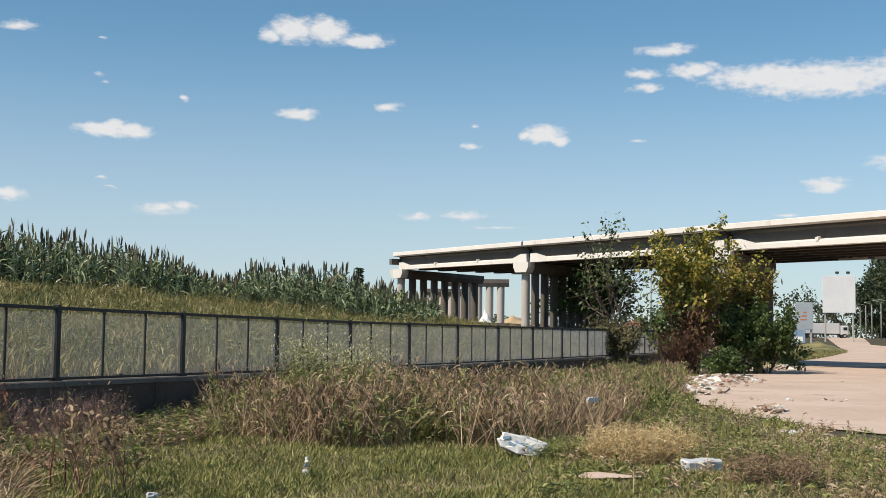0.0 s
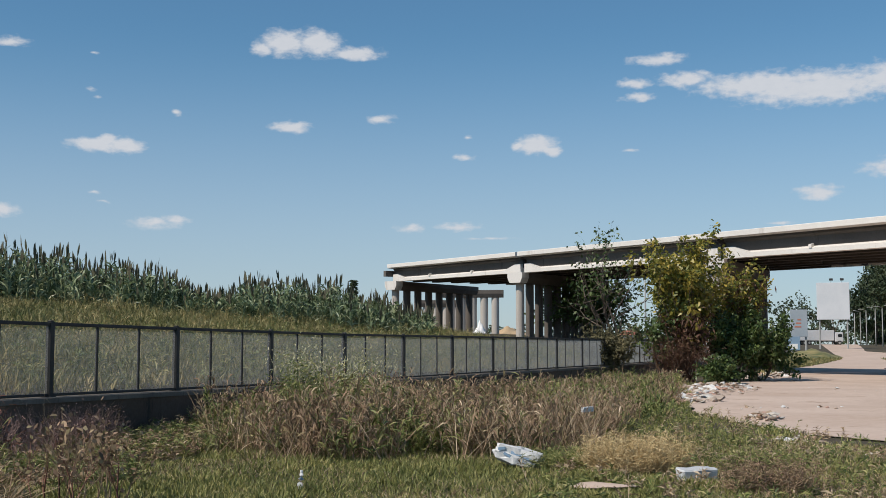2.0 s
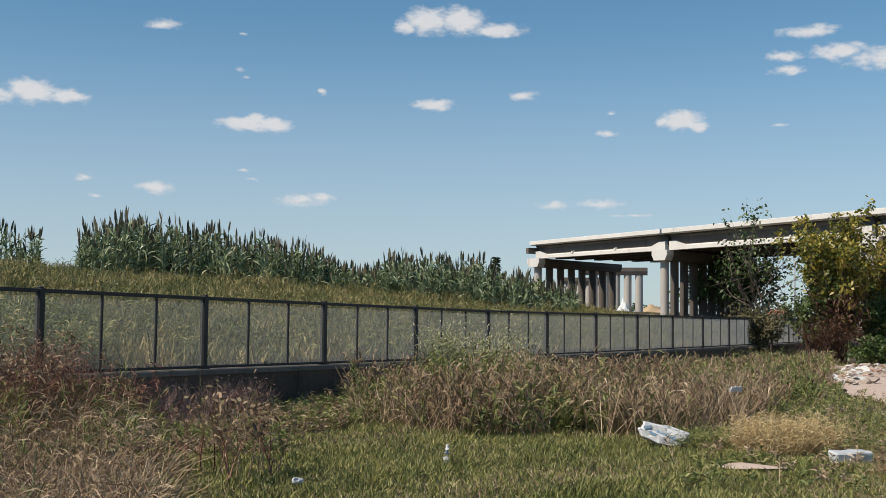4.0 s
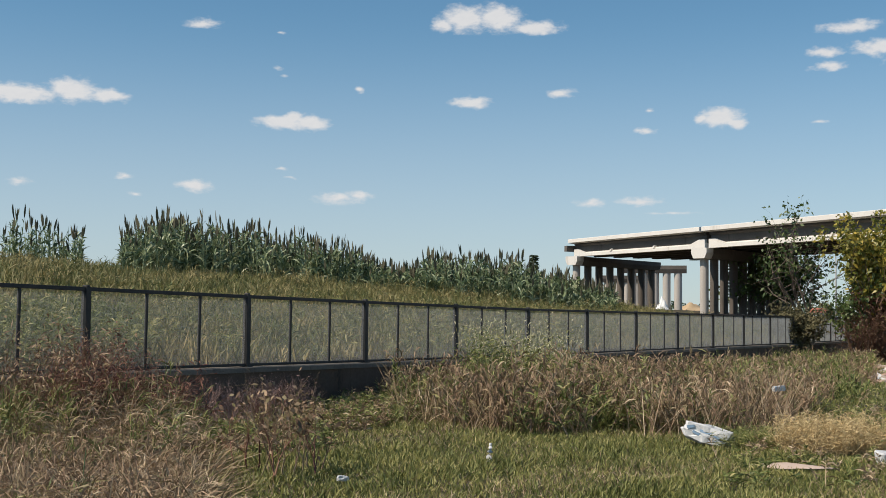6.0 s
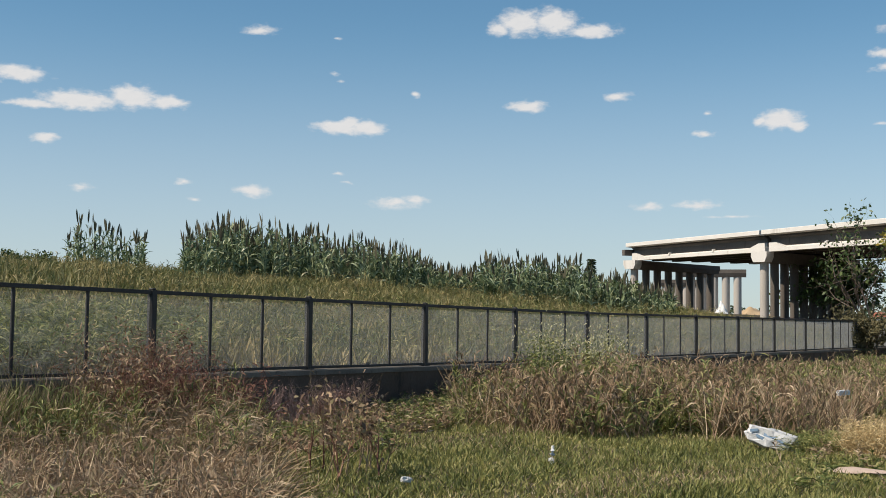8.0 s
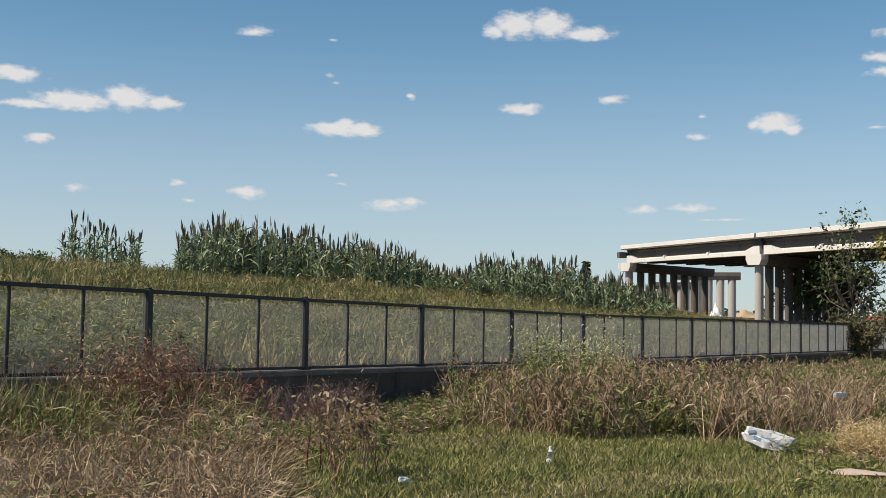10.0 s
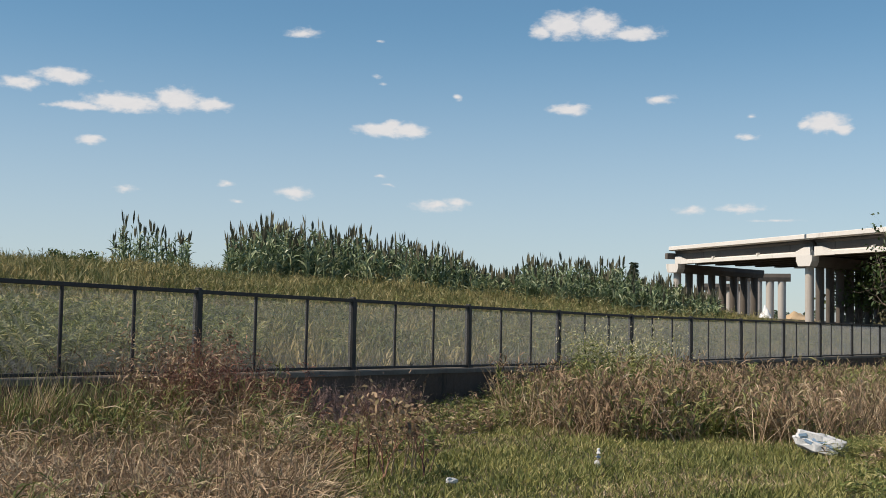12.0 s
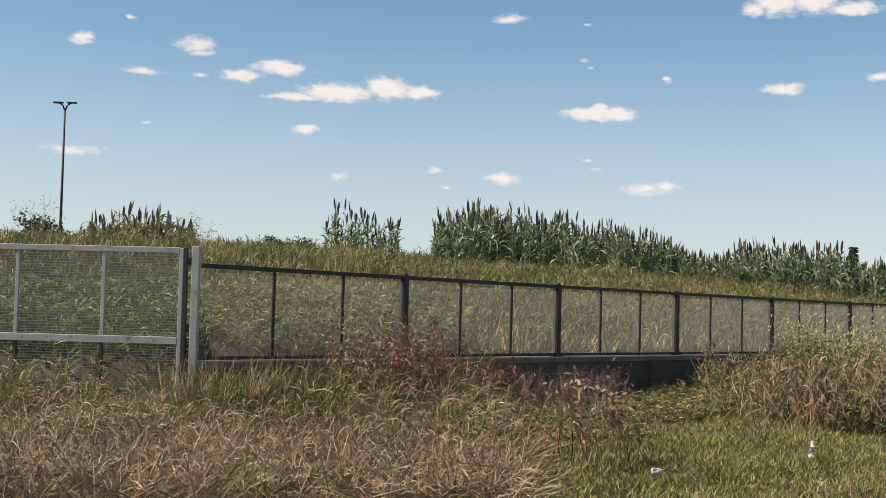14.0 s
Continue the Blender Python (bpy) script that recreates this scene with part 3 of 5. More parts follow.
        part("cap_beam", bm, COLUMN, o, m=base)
        bm = bmesh.new()
        prism(bm, [(-0.63, -h * 0.5), (-0.46, -h - 0.01), (0.46, -h - 0.01), (0.63, -h * 0.5), (0.63, 0), (-0.63, 0)],
              (start.x - d.x * 0.05, start.y - d.y * 0.05, z - 0.01), (start.x + d.x * 0.9, start.y + d.y * 0.9, z - 0.01), n)
        # Near end of the cap is pale: sunlight painted into its tone.
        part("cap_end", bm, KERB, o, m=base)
        for k in range(count):
            q = p + d * (0.55 + k * (length - 1.4) / (count - 1))
            foot = float(ground_z(q.x, q.y)) - 0.3
            bm = bmesh.new()
            tube(bm, [(q.x, q.y, foot), (q.x, q.y, foot + 1.0), (q.x, q.y, z - h)], [radius, radius, radius], 20)
            # First column has the sunlit tone, the others are darkened for shade.
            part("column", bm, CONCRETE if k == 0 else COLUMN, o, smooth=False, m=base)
    # end wall of the last span
    p = deck_at(1.0)
    bm = bmesh.new()
    prism(bm, [(-0.1, -0.55), (-0.1, -1.05), (width, -1.05), (width, -0.55)], p, p + Vector((*DECK_DIR, 0)) * 0.5, across)
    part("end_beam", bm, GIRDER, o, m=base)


build_overpass()


def build_bare_pier(start, end, top, count, radius):
    """A cap beam on round columns that carries no deck yet."""
    pier = tagged(empty("bridge_pier", (*start, 0)), "bare concrete bridge pier with a cap beam on round columns", "bridge pier")
    base = pier.matrix_basis.inverted()
    a, b = Vector((*start, top)), Vector((*end, top))
    d = (b - a).normalized()
    bm = bmesh.new()
    prism(bm, [(-0.6, -0.4), (-0.45, -0.8), (0.45, -0.8), (0.6, -0.4), (0.6, 0), (-0.6, 0)], a - d * 0.9, b + d * 0.9, Vector((-d.y, d.x, 0)))
    # Cap takes the shade-darkened concrete, columns the lighter one.
    part("cap_beam", bm, COLUMN, pier, m=base)
    for k in range(count):
        q = a + (b - a) * (k / (count - 1))
        bm = bmesh.new()
        tube(bm, [(q.x, q.y, float(ground_z(q.x, q.y)) - 0.3), (q.x, q.y, top - 0.5)], [radius, radius], 20)
        part("column", bm, CONCRETE, pier, m=base)


build_bare_pier((26.9, 132.5), (31.6, 131.2), EYE + 6.2, 5, 0.42)
build_bare_pier((26.6, 146.0), (31.2, 145.0), EYE + 5.6, 5, 0.38)

# ---- plants ----
RNG = np.random.default_rng(7)


def unit(v):
    return v / np.maximum(np.linalg.norm(v, axis=-1, keepdims=True), 1e-9)


class Leaves:
    """Collects blades and leaves as tapered strips, and joins them into one mesh."""

    def __init__(self):
        self.verts, self.faces, self.sizes, self.count = [], [], [], 0

    def add(self, base, way, length, width, droop=0.2, profile=(1.0, 0.8, 0.0)):
        base, way = np.asarray(base, float), unit(np.asarray(way, float))
        n, k = len(base), len(profile)
        length = np.broadcast_to(length, n)[:, None]
        width = np.broadcast_to(width, n)[:, None]
        droop = np.broadcast_to(droop, n)[:, None]
        side = unit(np.cross(way, RNG.normal(size=(n, 3)) + 1e-6))
        rows = []
        for i, w in enumerate(profile):
            f = i / (k - 1)
            p = base + way * length * f - np.array([0, 0, 1.0]) * droop * length * f * f
            if i == k - 1 and w == 0:
                rows.append(p[:, None])
            else:
                rows.append(p[:, None] - (side * width * w / 2)[:, None])
                rows.append(p[:, None] + (side * width * w / 2)[:, None])
        v = np.concatenate(rows, 1)
        per = v.shape[1]
        start = self.count + np.arange(n)[:, None] * per
        loops, sizes = [], []
        for i in range(k - 1):
            a = 2 * i
            if i == k - 2 and profile[-1] == 0:
                loops.append(start + np.array([[a, a + 1, a + 2]]))
                sizes.append(3)
            else:
                loops.append(start + np.array([[a, a + 1, a + 3, a + 2]]))
                sizes.append(4)
        self.verts.append(v.reshape(-1, 3))
        self.faces.append(np.concatenate(loops, 1).ravel())
        self.sizes.append(np.tile(sizes, n))
        self.count += n * per

    def mesh(self, name, material):
        v, f, s = np.concatenate(self.verts), np.concatenate(self.faces), np.concatenate(self.sizes)
        me = bpy.data.meshes.new(name)
        me.vertices.add(len(v))
        me.vertices.foreach_set("co", v.ravel().astype(np.float32))
        me.loops.add(len(f))
        me.loops.foreach_set("vertex_index", f.astype(np.int32))
        me.polygons.add(len(s))
        me.polygons.foreach_set("loop_start", np.concatenate([[0], np.cumsum(s)[:-1]]).astype(np.int32))
        me.polygons.foreach_set("use_smooth", np.ones(len(s), bool))
        me.materials.append(material)
        me.update(calc_edges=True)
        return me

    def thing(self, name, material, label, category):
        return tagged(new(name, self.mesh(name, material)), label, category, kind="stuff")


def sector(count, az0, az1, d0, d1):
    a = np.radians(RNG.uniform(az0, az1, count))
    d = np.sqrt(RNG.uniform(d0 * d0, d1 * d1, count))
    return d * np.sin(a), d * np.cos(a)


def inside(x, y, polygon):
    hit = np.zeros(len(x), bool)
    for (x0, y0), (x1, y1) in zip(polygon, polygon[1:] + polygon[:1]):
        cross = (y0 > y) != (y1 > y)
        hit ^= cross & (x < (x1 - x0) * (y - y0) / (y1 - y0 + 1e-12) + x0)
    return hit


def patchy(x, y, size, seed=0.0):
    """Smooth irregular patches, about 0 to 1."""
    u, w = x / size + seed, y / size - seed
    return 0.5 + 0.5 * (np.sin(2.1 * u + 1.7 * np.sin(1.3 * w)) + np.sin(1.9 * w + 1.5 * np.sin(1.7 * u + 2)) + np.sin(3.7 * u - 2.9 * w)) / 3


def on_ground(x, y, sink=0.01):
    return np.stack([x, y, ground_z(x, y) - sink], -1)


def front(x, y, gap=0.3):
    s, _ = behind(x, y)
    return (s < -gap) & ~inside(x, y, ROAD)


def tilt(n, spread_):
    w = RNG.normal(size=(n, 3)) * spread_
    w[:, 2] = 1.0
    return w


def lawn():
    x, y = sector(330000, -34, 37, 9.2, 21)
    keep = front(x, y) & (RNG.random(len(x)) < np.clip(1.5 - np.hypot(x, y) / 24, 0.35, 1))
    x, y = x[keep], y[keep]
    az, d = np.degrees(np.arctan2(x, y)), np.hypot(x, y)
    dryness = np.clip(ease(-6, -13, az) * ease(17, 13, d) * 0.7 + 0.55 * (patchy(x, y, 1.6) - 0.25) + 0.35 * ease(20, 26, az), 0, 0.92)
    dry = RNG.random(len(x)) < dryness
    tall = 0.6 + 0.8 * patchy(x, y, 0.8, 3.0)
    n = len(x)
    h = RNG.uniform(0.05, 0.16, n) * tall
    h = np.where(az < -8, h * 1.7, h)
    near = Leaves()
    u, w = sector(42000, -180, 180, 0.4, 10.5)
    near.add(on_ground(u, w), tilt(len(u), 0.5), RNG.uniform(0.05, 0.16, len(u)), RNG.uniform(0.005, 0.010, len(u)), 0.3)
    near.thing("trodden_grass", GRASS, "thin short grass on trodden soil", "grass")
    far = Leaves()
    u, w = sector(120000, -4, 28, 20, 56)
    keep = front(u, w, 0.2) & (RNG.random(len(u)) < np.clip(1.3 - np.hypot(u, w) / 60, 0.4, 1))
    u, w = u[keep], w[keep]
    far.add(on_ground(u, w), tilt(len(u), 0.45), RNG.uniform(0.10, 0.28, len(u)) * (0.5 + 0.8 * patchy(u, w, 1.8, 2)), RNG.uniform(0.010, 0.020, len(u)), 0.25)
    far.thing("verge_grass", GRASS, "short green grass beside the dirt road", "grass")
    u, w = sector(26000, 25, 37, 58, 150)
    keep = front(u, w, 0.2)
    u, w = u[keep], w[keep]
    roadside = Leaves()
    roadside.add(on_ground(u, w), tilt(len(u), 0.45), RNG.uniform(0.25, 0.6, len(u)), RNG.uniform(0.04, 0.08, len(u)), 0.25)
    roadside.thing("roadside_grass", MEADOW, "rough grass along the far road", "grass")
    g = Leaves()
    m = ~dry
    g.add(on_ground(x[m], y[m]), tilt(m.sum(), 0.45), h[m], RNG.uniform(0.007, 0.017, m.sum()), 0.25)
    g.thing("lawn_grass", GRASS, "short green grass with yellowing blades", "grass")
    g = Leaves()
    m = dry
    g.add(on_ground(x[m], y[m]), tilt(m.sum(), 0.8), h[m] * 1.25, RNG.uniform(0.005, 0.010, m.sum()), 0.35)
    g.thing("dry_grass", STRAW, "dry straw-coloured grass matted on the ground", "dry grass")


def weeds(leaves, x, y, height, leaf_len=0.16, per=26, spread_=0.28, stem_w=0.010, leaf_w=0.016, up=0.5):
    """Branching weeds: stems with thin leaves or seed stalks all along them."""
    n = len(x)
    base = on_ground(x, y)
    height = np.broadcast_to(height, n)
    way = unit(tilt(n, spread_))
    leaves.add(base, way, height, stem_w, 0.06, (1.0, 0.8, 0.4))
    owner = np.repeat(np.arange(n), per)
    f = RNG.uniform(0.12, 1.0, n * per)
    b = base[owner] + way[owner] * (height[owner] * f)[:, None]
    b[:, 2] -= 0.06 * height[owner] * f * f
    out = RNG.normal(size=(n * per, 3))
    out[:, 2] = np.abs(out[:, 2]) * 0.6 + up
    leaves.add(b, out, leaf_len * RNG.uniform(0.5, 1.5, n * per) * (1.25 - 0.6 * f), leaf_w * RNG.uniform(0.6, 1.4, n * per), 0.45, (0.5, 1.0, 0.0))


def dry_band():
    """The thicket of brown weeds between the lawn and the railing."""
    g, green, straw = Leaves(), Leaves(), Leaves()
    x, y = sector(13000, 0.5, 19.5, 16.8, 30)
    d, az = np.hypot(x, y), np.degrees(np.arctan2(x, y))
    edge = 16.9 + 1.6 * patchy(x, y, 1.3, 1.0) + 2.2 * ease(4.5, 0.5, az) + 4.5 * ease(14.5, 18.5, az)
    keep = front(x, y, 0.5) & (d > edge) & (RNG.random(len(x)) < np.clip(1.5 - d / 26, 0.18, 1) * (0.55 + 0.45 * patchy(x, y, 1.0, 2)))
    x, y, d, az = x[keep], y[keep], d[keep], az[keep]
    h = (0.5 + 0.75 * patchy(x, y, 1.2, 4.0)) * RNG.uniform(0.6, 1.2, len(x))
    h *= 1 - 0.35 * ease(14, 19, az)
    kind = patchy(x, y, 1.4, 6.0) + RNG.normal(size=len(x)) * 0.22
    m = kind > 0.43
    weeds(g, x[m], y[m], h[m], 0.27, 18, 0.34, 0.011, 0.018, 1.7)
    weeds(green, x[~m], y[~m], h[~m] * 0.85, 0.24, 17, 0.34, 0.010, 0.023, 1.3)
    # farther weeds along the railing
    x, y = sector(7000, -2, 22, 25, 58)
    s, along = behind(x, y)
    keep = front(x, y, 0.4) & (s > -9 + 4 * patchy(x, y, 3.0))
    x, y = x[keep], y[keep]
    kind = patchy(x, y, 2.4, 1.0) + RNG.normal(size=len(x)) * 0.2
    h = RNG.uniform(0.35, 0.85, len(x)) * (0.6 + 0.5 * patchy(x, y, 2.5, 9))
    m = kind > 0.42
    weeds(straw, x[m][::3], y[m][::3], h[m][::3], 0.26, 10, 0.26, 0.012, 0.018, 2.0)
    weeds(g, x[m], y[m], h[m], 0.26, 13, 0.26, 0.013, 0.021, 1.9)
    weeds(green, x[~m], y[~m], h[~m], 0.26, 13, 0.28, 0.013, 0.026, 1.6)
    # before the bare wall, west of the thicket
    x, y = sector(5200, -9, 2.5, 13.6, 24)
    s, along = behind(x, y)
    keep = front(x, y, 0.25) & (s > -4.6 + 2.6 * patchy(x, y, 1.2, 3)) & (RNG.random(len(x)) < 0.6)
    x, y = x[keep], y[keep]
    az = np.degrees(np.arctan2(x, y))
    h = RNG.uniform(0.18, 0.55, len(x)) * (0.55 + 0.6 * ease(-5.0, 1.0, az)) * (0.6 + 0.6 * patchy(x, y, 1.1, 8))
    kind = patchy(x, y, 1.2, 2.0) + RNG.normal(size=len(x)) * 0.25
    m = kind > 0.5
    weeds(g, x[m], y[m], h[m], 0.13, 20, 0.4)
    weeds(green, x[~m], y[~m], h[~m], 0.17, 18, 0.4, leaf_w=0.014)
    # dry mat and stalks towards the gate
    x, y = sector(9000, -34, -9, 9.5, 17.5)
    d = np.hypot(x, y)
    keep = front(x, y, 0.25) & (RNG.random(len(x)) < 0.75)
    x, y, d = x[keep], y[keep], d[keep]
    lush = ease(11.5, 14.5, d) * 0.30 + (patchy(x, y, 1.5, 5) - 0.5) * 0.8 + RNG.normal(size=len(x)) * 0.15
    h = RNG.uniform(0.18, 0.50, len(x)) * (0.8 + 1.0 * ease(12.0, 14.6, d) * ease(-8.6, -10.2, np.degrees(np.arctan2(x, y)))) * (0.65 + 0.6 * patchy(x, y, 1.7, 8))
    m = lush < 0.42
    weeds(straw, x[m][::2], y[m][::2], h[m][::2], 0.34, 14, 0.8, 0.009, 0.0105, 0.5)
    weeds(g, x[m][1::2], y[m][1::2], h[m][1::2], 0.32, 14, 0.8, 0.009, 0.0105, 0.6)
    weeds(green, x[~m], y[~m], h[~m] * 1.15, 0.30, 15, 0.45, 0.008, 0.0125, 1.2)
    # between thicket and road, and the right foreground
    x, y = sector(4200, 15, 37, 12.0, 42)
    keep = front(x, y) & (RNG.random(len(x)) < 0.30 + 0.35 * patchy(x, y, 1.3, 7))
    x, y = x[keep], y[keep]
    h = RNG.uniform(0.10, 0.34, len(x))
    kind = patchy(x, y, 1.5, 3.0) + RNG.normal(size=len(x)) * 0.2
    m = kind > 0.55
    weeds(straw, x[m], y[m], h[m], 0.13, 14, 0.5)
    weeds(green, x[~m], y[~m], h[~m], 0.14, 14, 0.5)
    # the pale tuft beside the litter and a brown one near the road
    blond = Leaves()
    for cx, cy, r, n, hh, to in ((5.6, 15.4, 0.55, 700, 0.55, blond), (6.2, 12.8, 0.45, 240, 0.45, g), (4.75, 16.0, 0.45, 260, 0.32, green), (7.3, 15.2, 0.5, 200, 0.3, green)):
        a, q = RNG.uniform(0, 6.283, n), r * np.sqrt(RNG.random(n))
        weeds(to, cx + q * np.cos(a) * 1.3, cy + q * np.sin(a), hh * RNG.uniform(0.6, 1.1, n), 0.12, 14, 0.45, 0.006, 0.008)
    # long arching grass along the first bays and the gate
    for to, n, share_ in ((green, 16000, 0.0), (straw, 13000, 3.0), (g, 9000, 6.0)):
        x, y = sector(n, -34, -9.3, 12.4, 18.5)
        s, along = behind(x, y)
        keep = (s < -0.2) & (s > -3.6) & (RNG.random(len(x)) < 0.25 + patchy(x, y, 1.1, share_))
        x, y, s = x[keep], y[keep], s[keep]
        m = len(x)
        long = RNG.uniform(0.45, 0.95, m) * (0.62 + 0.38 * ease(-3.0, -0.8, s)) * ease(-8.3, -10.8, np.degrees(np.arctan2(x, y)))
        to.add(on_ground(x, y), tilt(m, 0.38), np.maximum(long, 0.25), RNG.uniform(0.007, 0.014, m), RNG.uniform(0.15, 0.5, m), (0.8, 1.0, 0.7, 0.0))
    for to, n in ((green, 8000), (straw, 7000), (g, 4000)):
        x, y = sector(n, -24.5, -10.2, 13.0, 18.5)
        s, along = behind(x, y)
        keep = (s < -0.2) & (s > -1.3)
        x, y = x[keep], y[keep]
        m = len(x)
        to.add(on_ground(x, y), tilt(m, 0.3), RNG.uniform(0.75, 1.3, m), RNG.uniform(0.007, 0.014, m), RNG.uniform(0.1, 0.35, m), (0.8, 1.0, 0.7, 0.0))
    # criss-cross straw in the near dry patch
    x, y = sector(15000, -34, -8, 9.3, 14.0)
    m = len(x)
    lay = tilt(m, 1.1)
    for k, to in enumerate((straw, g, g)):
        to.add(on_ground(x[k::3], y[k::3]), lay[k::3], RNG.uniform(0.2, 0.65, len(x[k::3])), RNG.uniform(0.006, 0.011, len(x[k::3])), 0.2, (0.9, 1.0, 0.5))
    # upright pale stalks in the thicket, with ragged heights
    for to, n in ((straw, 2200), (g, 3000)):
        x, y = sector(n, 0.5, 18.5, 17.2, 24)
        keep = front(x, y, 0.6) & (patchy(x, y, 0.9, 11.0) > 0.4)
        x, y = x[keep], y[keep]
        m = len(x)
        to.add(on_ground(x, y), tilt(m, 0.5), RNG.uniform(0.5, 1.25, m) * (0.7 + 0.45 * patchy(x, y, 1.1, 4.5)), RNG.uniform(0.006, 0.012, m), RNG.uniform(0.0, 0.35, m), (1.0, 0.9, 0.8, 0.3))
    blond.thing("pale_tuft", BLOND, "bushy tuft of pale blond dry grass", "dry grass")
    g.thing("dry_weeds", DRY, "thicket of brown withered weeds before the railing", "dry weeds")
    green.thing("green_weeds", WEED, "green leafy weeds among the dry growth", "weeds")
    straw.thing("straw_weeds", STRAW, "pale straw stalks lying and standing in the grass", "dry grass")


def meadow():
    """Grass on the embankment behind the railing."""
    g = Leaves()
    x, y = sector(330000, -36, 22, 15, 74)
    s, along = behind(x, y)
    keep = (s > 0.25) & (s < 33) & (RNG.random(len(x)) < np.clip(1.25 - s / 30, 0.28, 1))
    x, y, s = x[keep], y[keep], s[keep]
    n = len(x)
    h = RNG.uniform(0.22, 0.62, n) * (0.55 + 0.7 * patchy(x, y, 3.0, 2)) * (1 + 0.25 * ease(8, 20, s))
    g.add(on_ground(x, y), tilt(n, 0.35), h, RNG.uniform(0.016, 0.036, n), 0.25)
    x, y = sector(9000, -36, 21, 17, 74)
    s, along = behind(x, y)
    keep = (s > 2) & (s < 26) & (patchy(x, y, 2.6, 5) > 0.42)
    x, y = x[keep], y[keep]
    weeds(g, x, y, RNG.uniform(0.3, 0.8, len(x)) * (0.8 + 0.2 * ease(15, 35, along[keep])), 0.35, 12, 0.25, 0.018, 0.020, 1.4)
    g.thing("meadow_grass", MEADOW, "long green and yellow grass on the embankment", "grass")
    # leafy green growth close behind the first bay and the gate
    g = Leaves()
    x, y = sector(5200, -34, -11, 15.2, 24)
    s, along = behind(x, y)
    keep = (s > 0.5) & (s < 6)
    x, y = x[keep], y[keep]
    weeds(g, x, y, RNG.uniform(0.35, 1.0, len(x)) * (0.5 + 0.6 * patchy(x, y, 2.0)), 0.3, 18, 0.35, 0.010, 0.016, 0.6)
    x, y = sector(2600, -11, 20, 20, 60)
    s, along = behind(x, y)
    keep = (s > 0.5) & (s < 9)
    x, y = x[keep], y[keep]
    weeds(g, x, y, RNG.uniform(0.3, 0.8, len(x)), 0.28, 12, 0.35, 0.010, 0.018, 0.6)
    g.thing("bank_weeds", WEED, "lush green weeds growing behind the mesh", "weeds")


def reeds(name, label, az0, az1, dist, tops, count, leaf, per=15, seed_head=True):
    """A stand of giant reeds: canes, arching leaves, and plumes above."""
    g, heads = Leaves(), Leaves()
    az = RNG.uniform(az0, az1, count)
    d = dist(az) + RNG.normal(size=count) * 1.7
    a = np.radians(az)
    x, y = d * np.sin(a), d * np.cos(a)
    base = on_ground(x, y)
    top = np.interp(az, [t[0] for t in tops], [t[1] for t in tops]) - 0.26 + 0.13 * np.sin(3.1 * az + 1.0) + 0.10 * np.sin(7.3 * az)
    h = (EYE + d * np.tan(np.radians(top)) - base[:, 2]) * np.where(RNG.random(count) < 0.25, RNG.uniform(0.86, 1.0, count), RNG.uniform(0.45, 0.86, count))
    h = np.maximum(h, 0.5)
    way = unit(tilt(count, 0.07))
    g.add(base, way, h, 0.03, 0.02, (1.0, 0.9, 0.5))
    owner = np.repeat(np.arange(count), per)
    f = RNG.uniform(0.05, 0.9, count * per)
    b = base[owner] + way[owner] * (h[owner] * f)[:, None]
    out = RNG.normal(size=(count * per, 3))
    out[:, 2] = np.abs(out[:, 2]) * 0.5 + 1.5
    g.add(b, out, RNG.uniform(0.35, 0.75, count * per) * (1.15 - 0.4 * f), RNG.uniform(0.045, 0.08, count * per), 0.42, (0.7, 1.0, 0.7, 0.0))
    if seed_head:
        m = RNG.random(count) < 0.48
        tip = base[m] + way[m] * h[m][:, None]
        heads.add(tip - way[m] * 0.15, way[m] + RNG.normal(size=(m.sum(), 3)) * 0.1, RNG.uniform(0.4, 0.7, m.sum()), RNG.uniform(0.07, 0.12, m.sum()), 0.05, (0.3, 1.0, 0.8, 0.0))
        heads.add(tip - way[m] * 0.15, way[m] + RNG.normal(size=(m.sum(), 3)) * 0.1, RNG.uniform(0.4, 0.7, m.sum()), RNG.uniform(0.07, 0.12, m.sum()), 0.05, (0.3, 1.0, 0.8, 0.0))
    bed = tagged(empty(name), label, "reeds", kind="stuff")
    ob = new("leaves", g.mesh("leaves", leaf))
    ob.parent = bed
    if seed_head:
        ob = new("plumes", heads.mesh("plumes", PLUME))
        ob.parent = bed


lawn()
dry_band()
meadow()
reeds("reed_bed", "tall dense stand of green giant reeds with plumes", -11.97, 10.61, lambda a: 48 + 0.75 * (a + 11),
      [(-12.0, 3.7), (-11.46, 4.7), (-8.66, 4.87), (-7.0, 4.5), (-5.53, 4.32), (-3.5, 4.05), (-2.11, 3.75), (-0.9, 3.3), (-0.2, 2.8), (0.5, 2.6), (1.2, 2.9), (2.64, 3.42), (5.53, 3.4), (7.36, 2.75), (8.4, 2.35), (10.6, 1.7)], 1800, REED)
reeds("reed_clump", "small separate clump of green reeds", -17.12, -13.69, lambda a: 55 + 0 * a, [(-17.34, 3.6), (-16.55, 5.1), (-15.33, 4.5), (-13.71, 4.2)], 110, REED, 13)
reeds("yellow_reed_clump", "clump of yellowing reeds behind the gate", -27.82, -22.98, lambda a: 50 + 0 * a, [(-27.94, 3.75), (-26.43, 4.1), (-24.42, 4.15), (-22.90, 3.57)], 190, REED_DRY, 13)


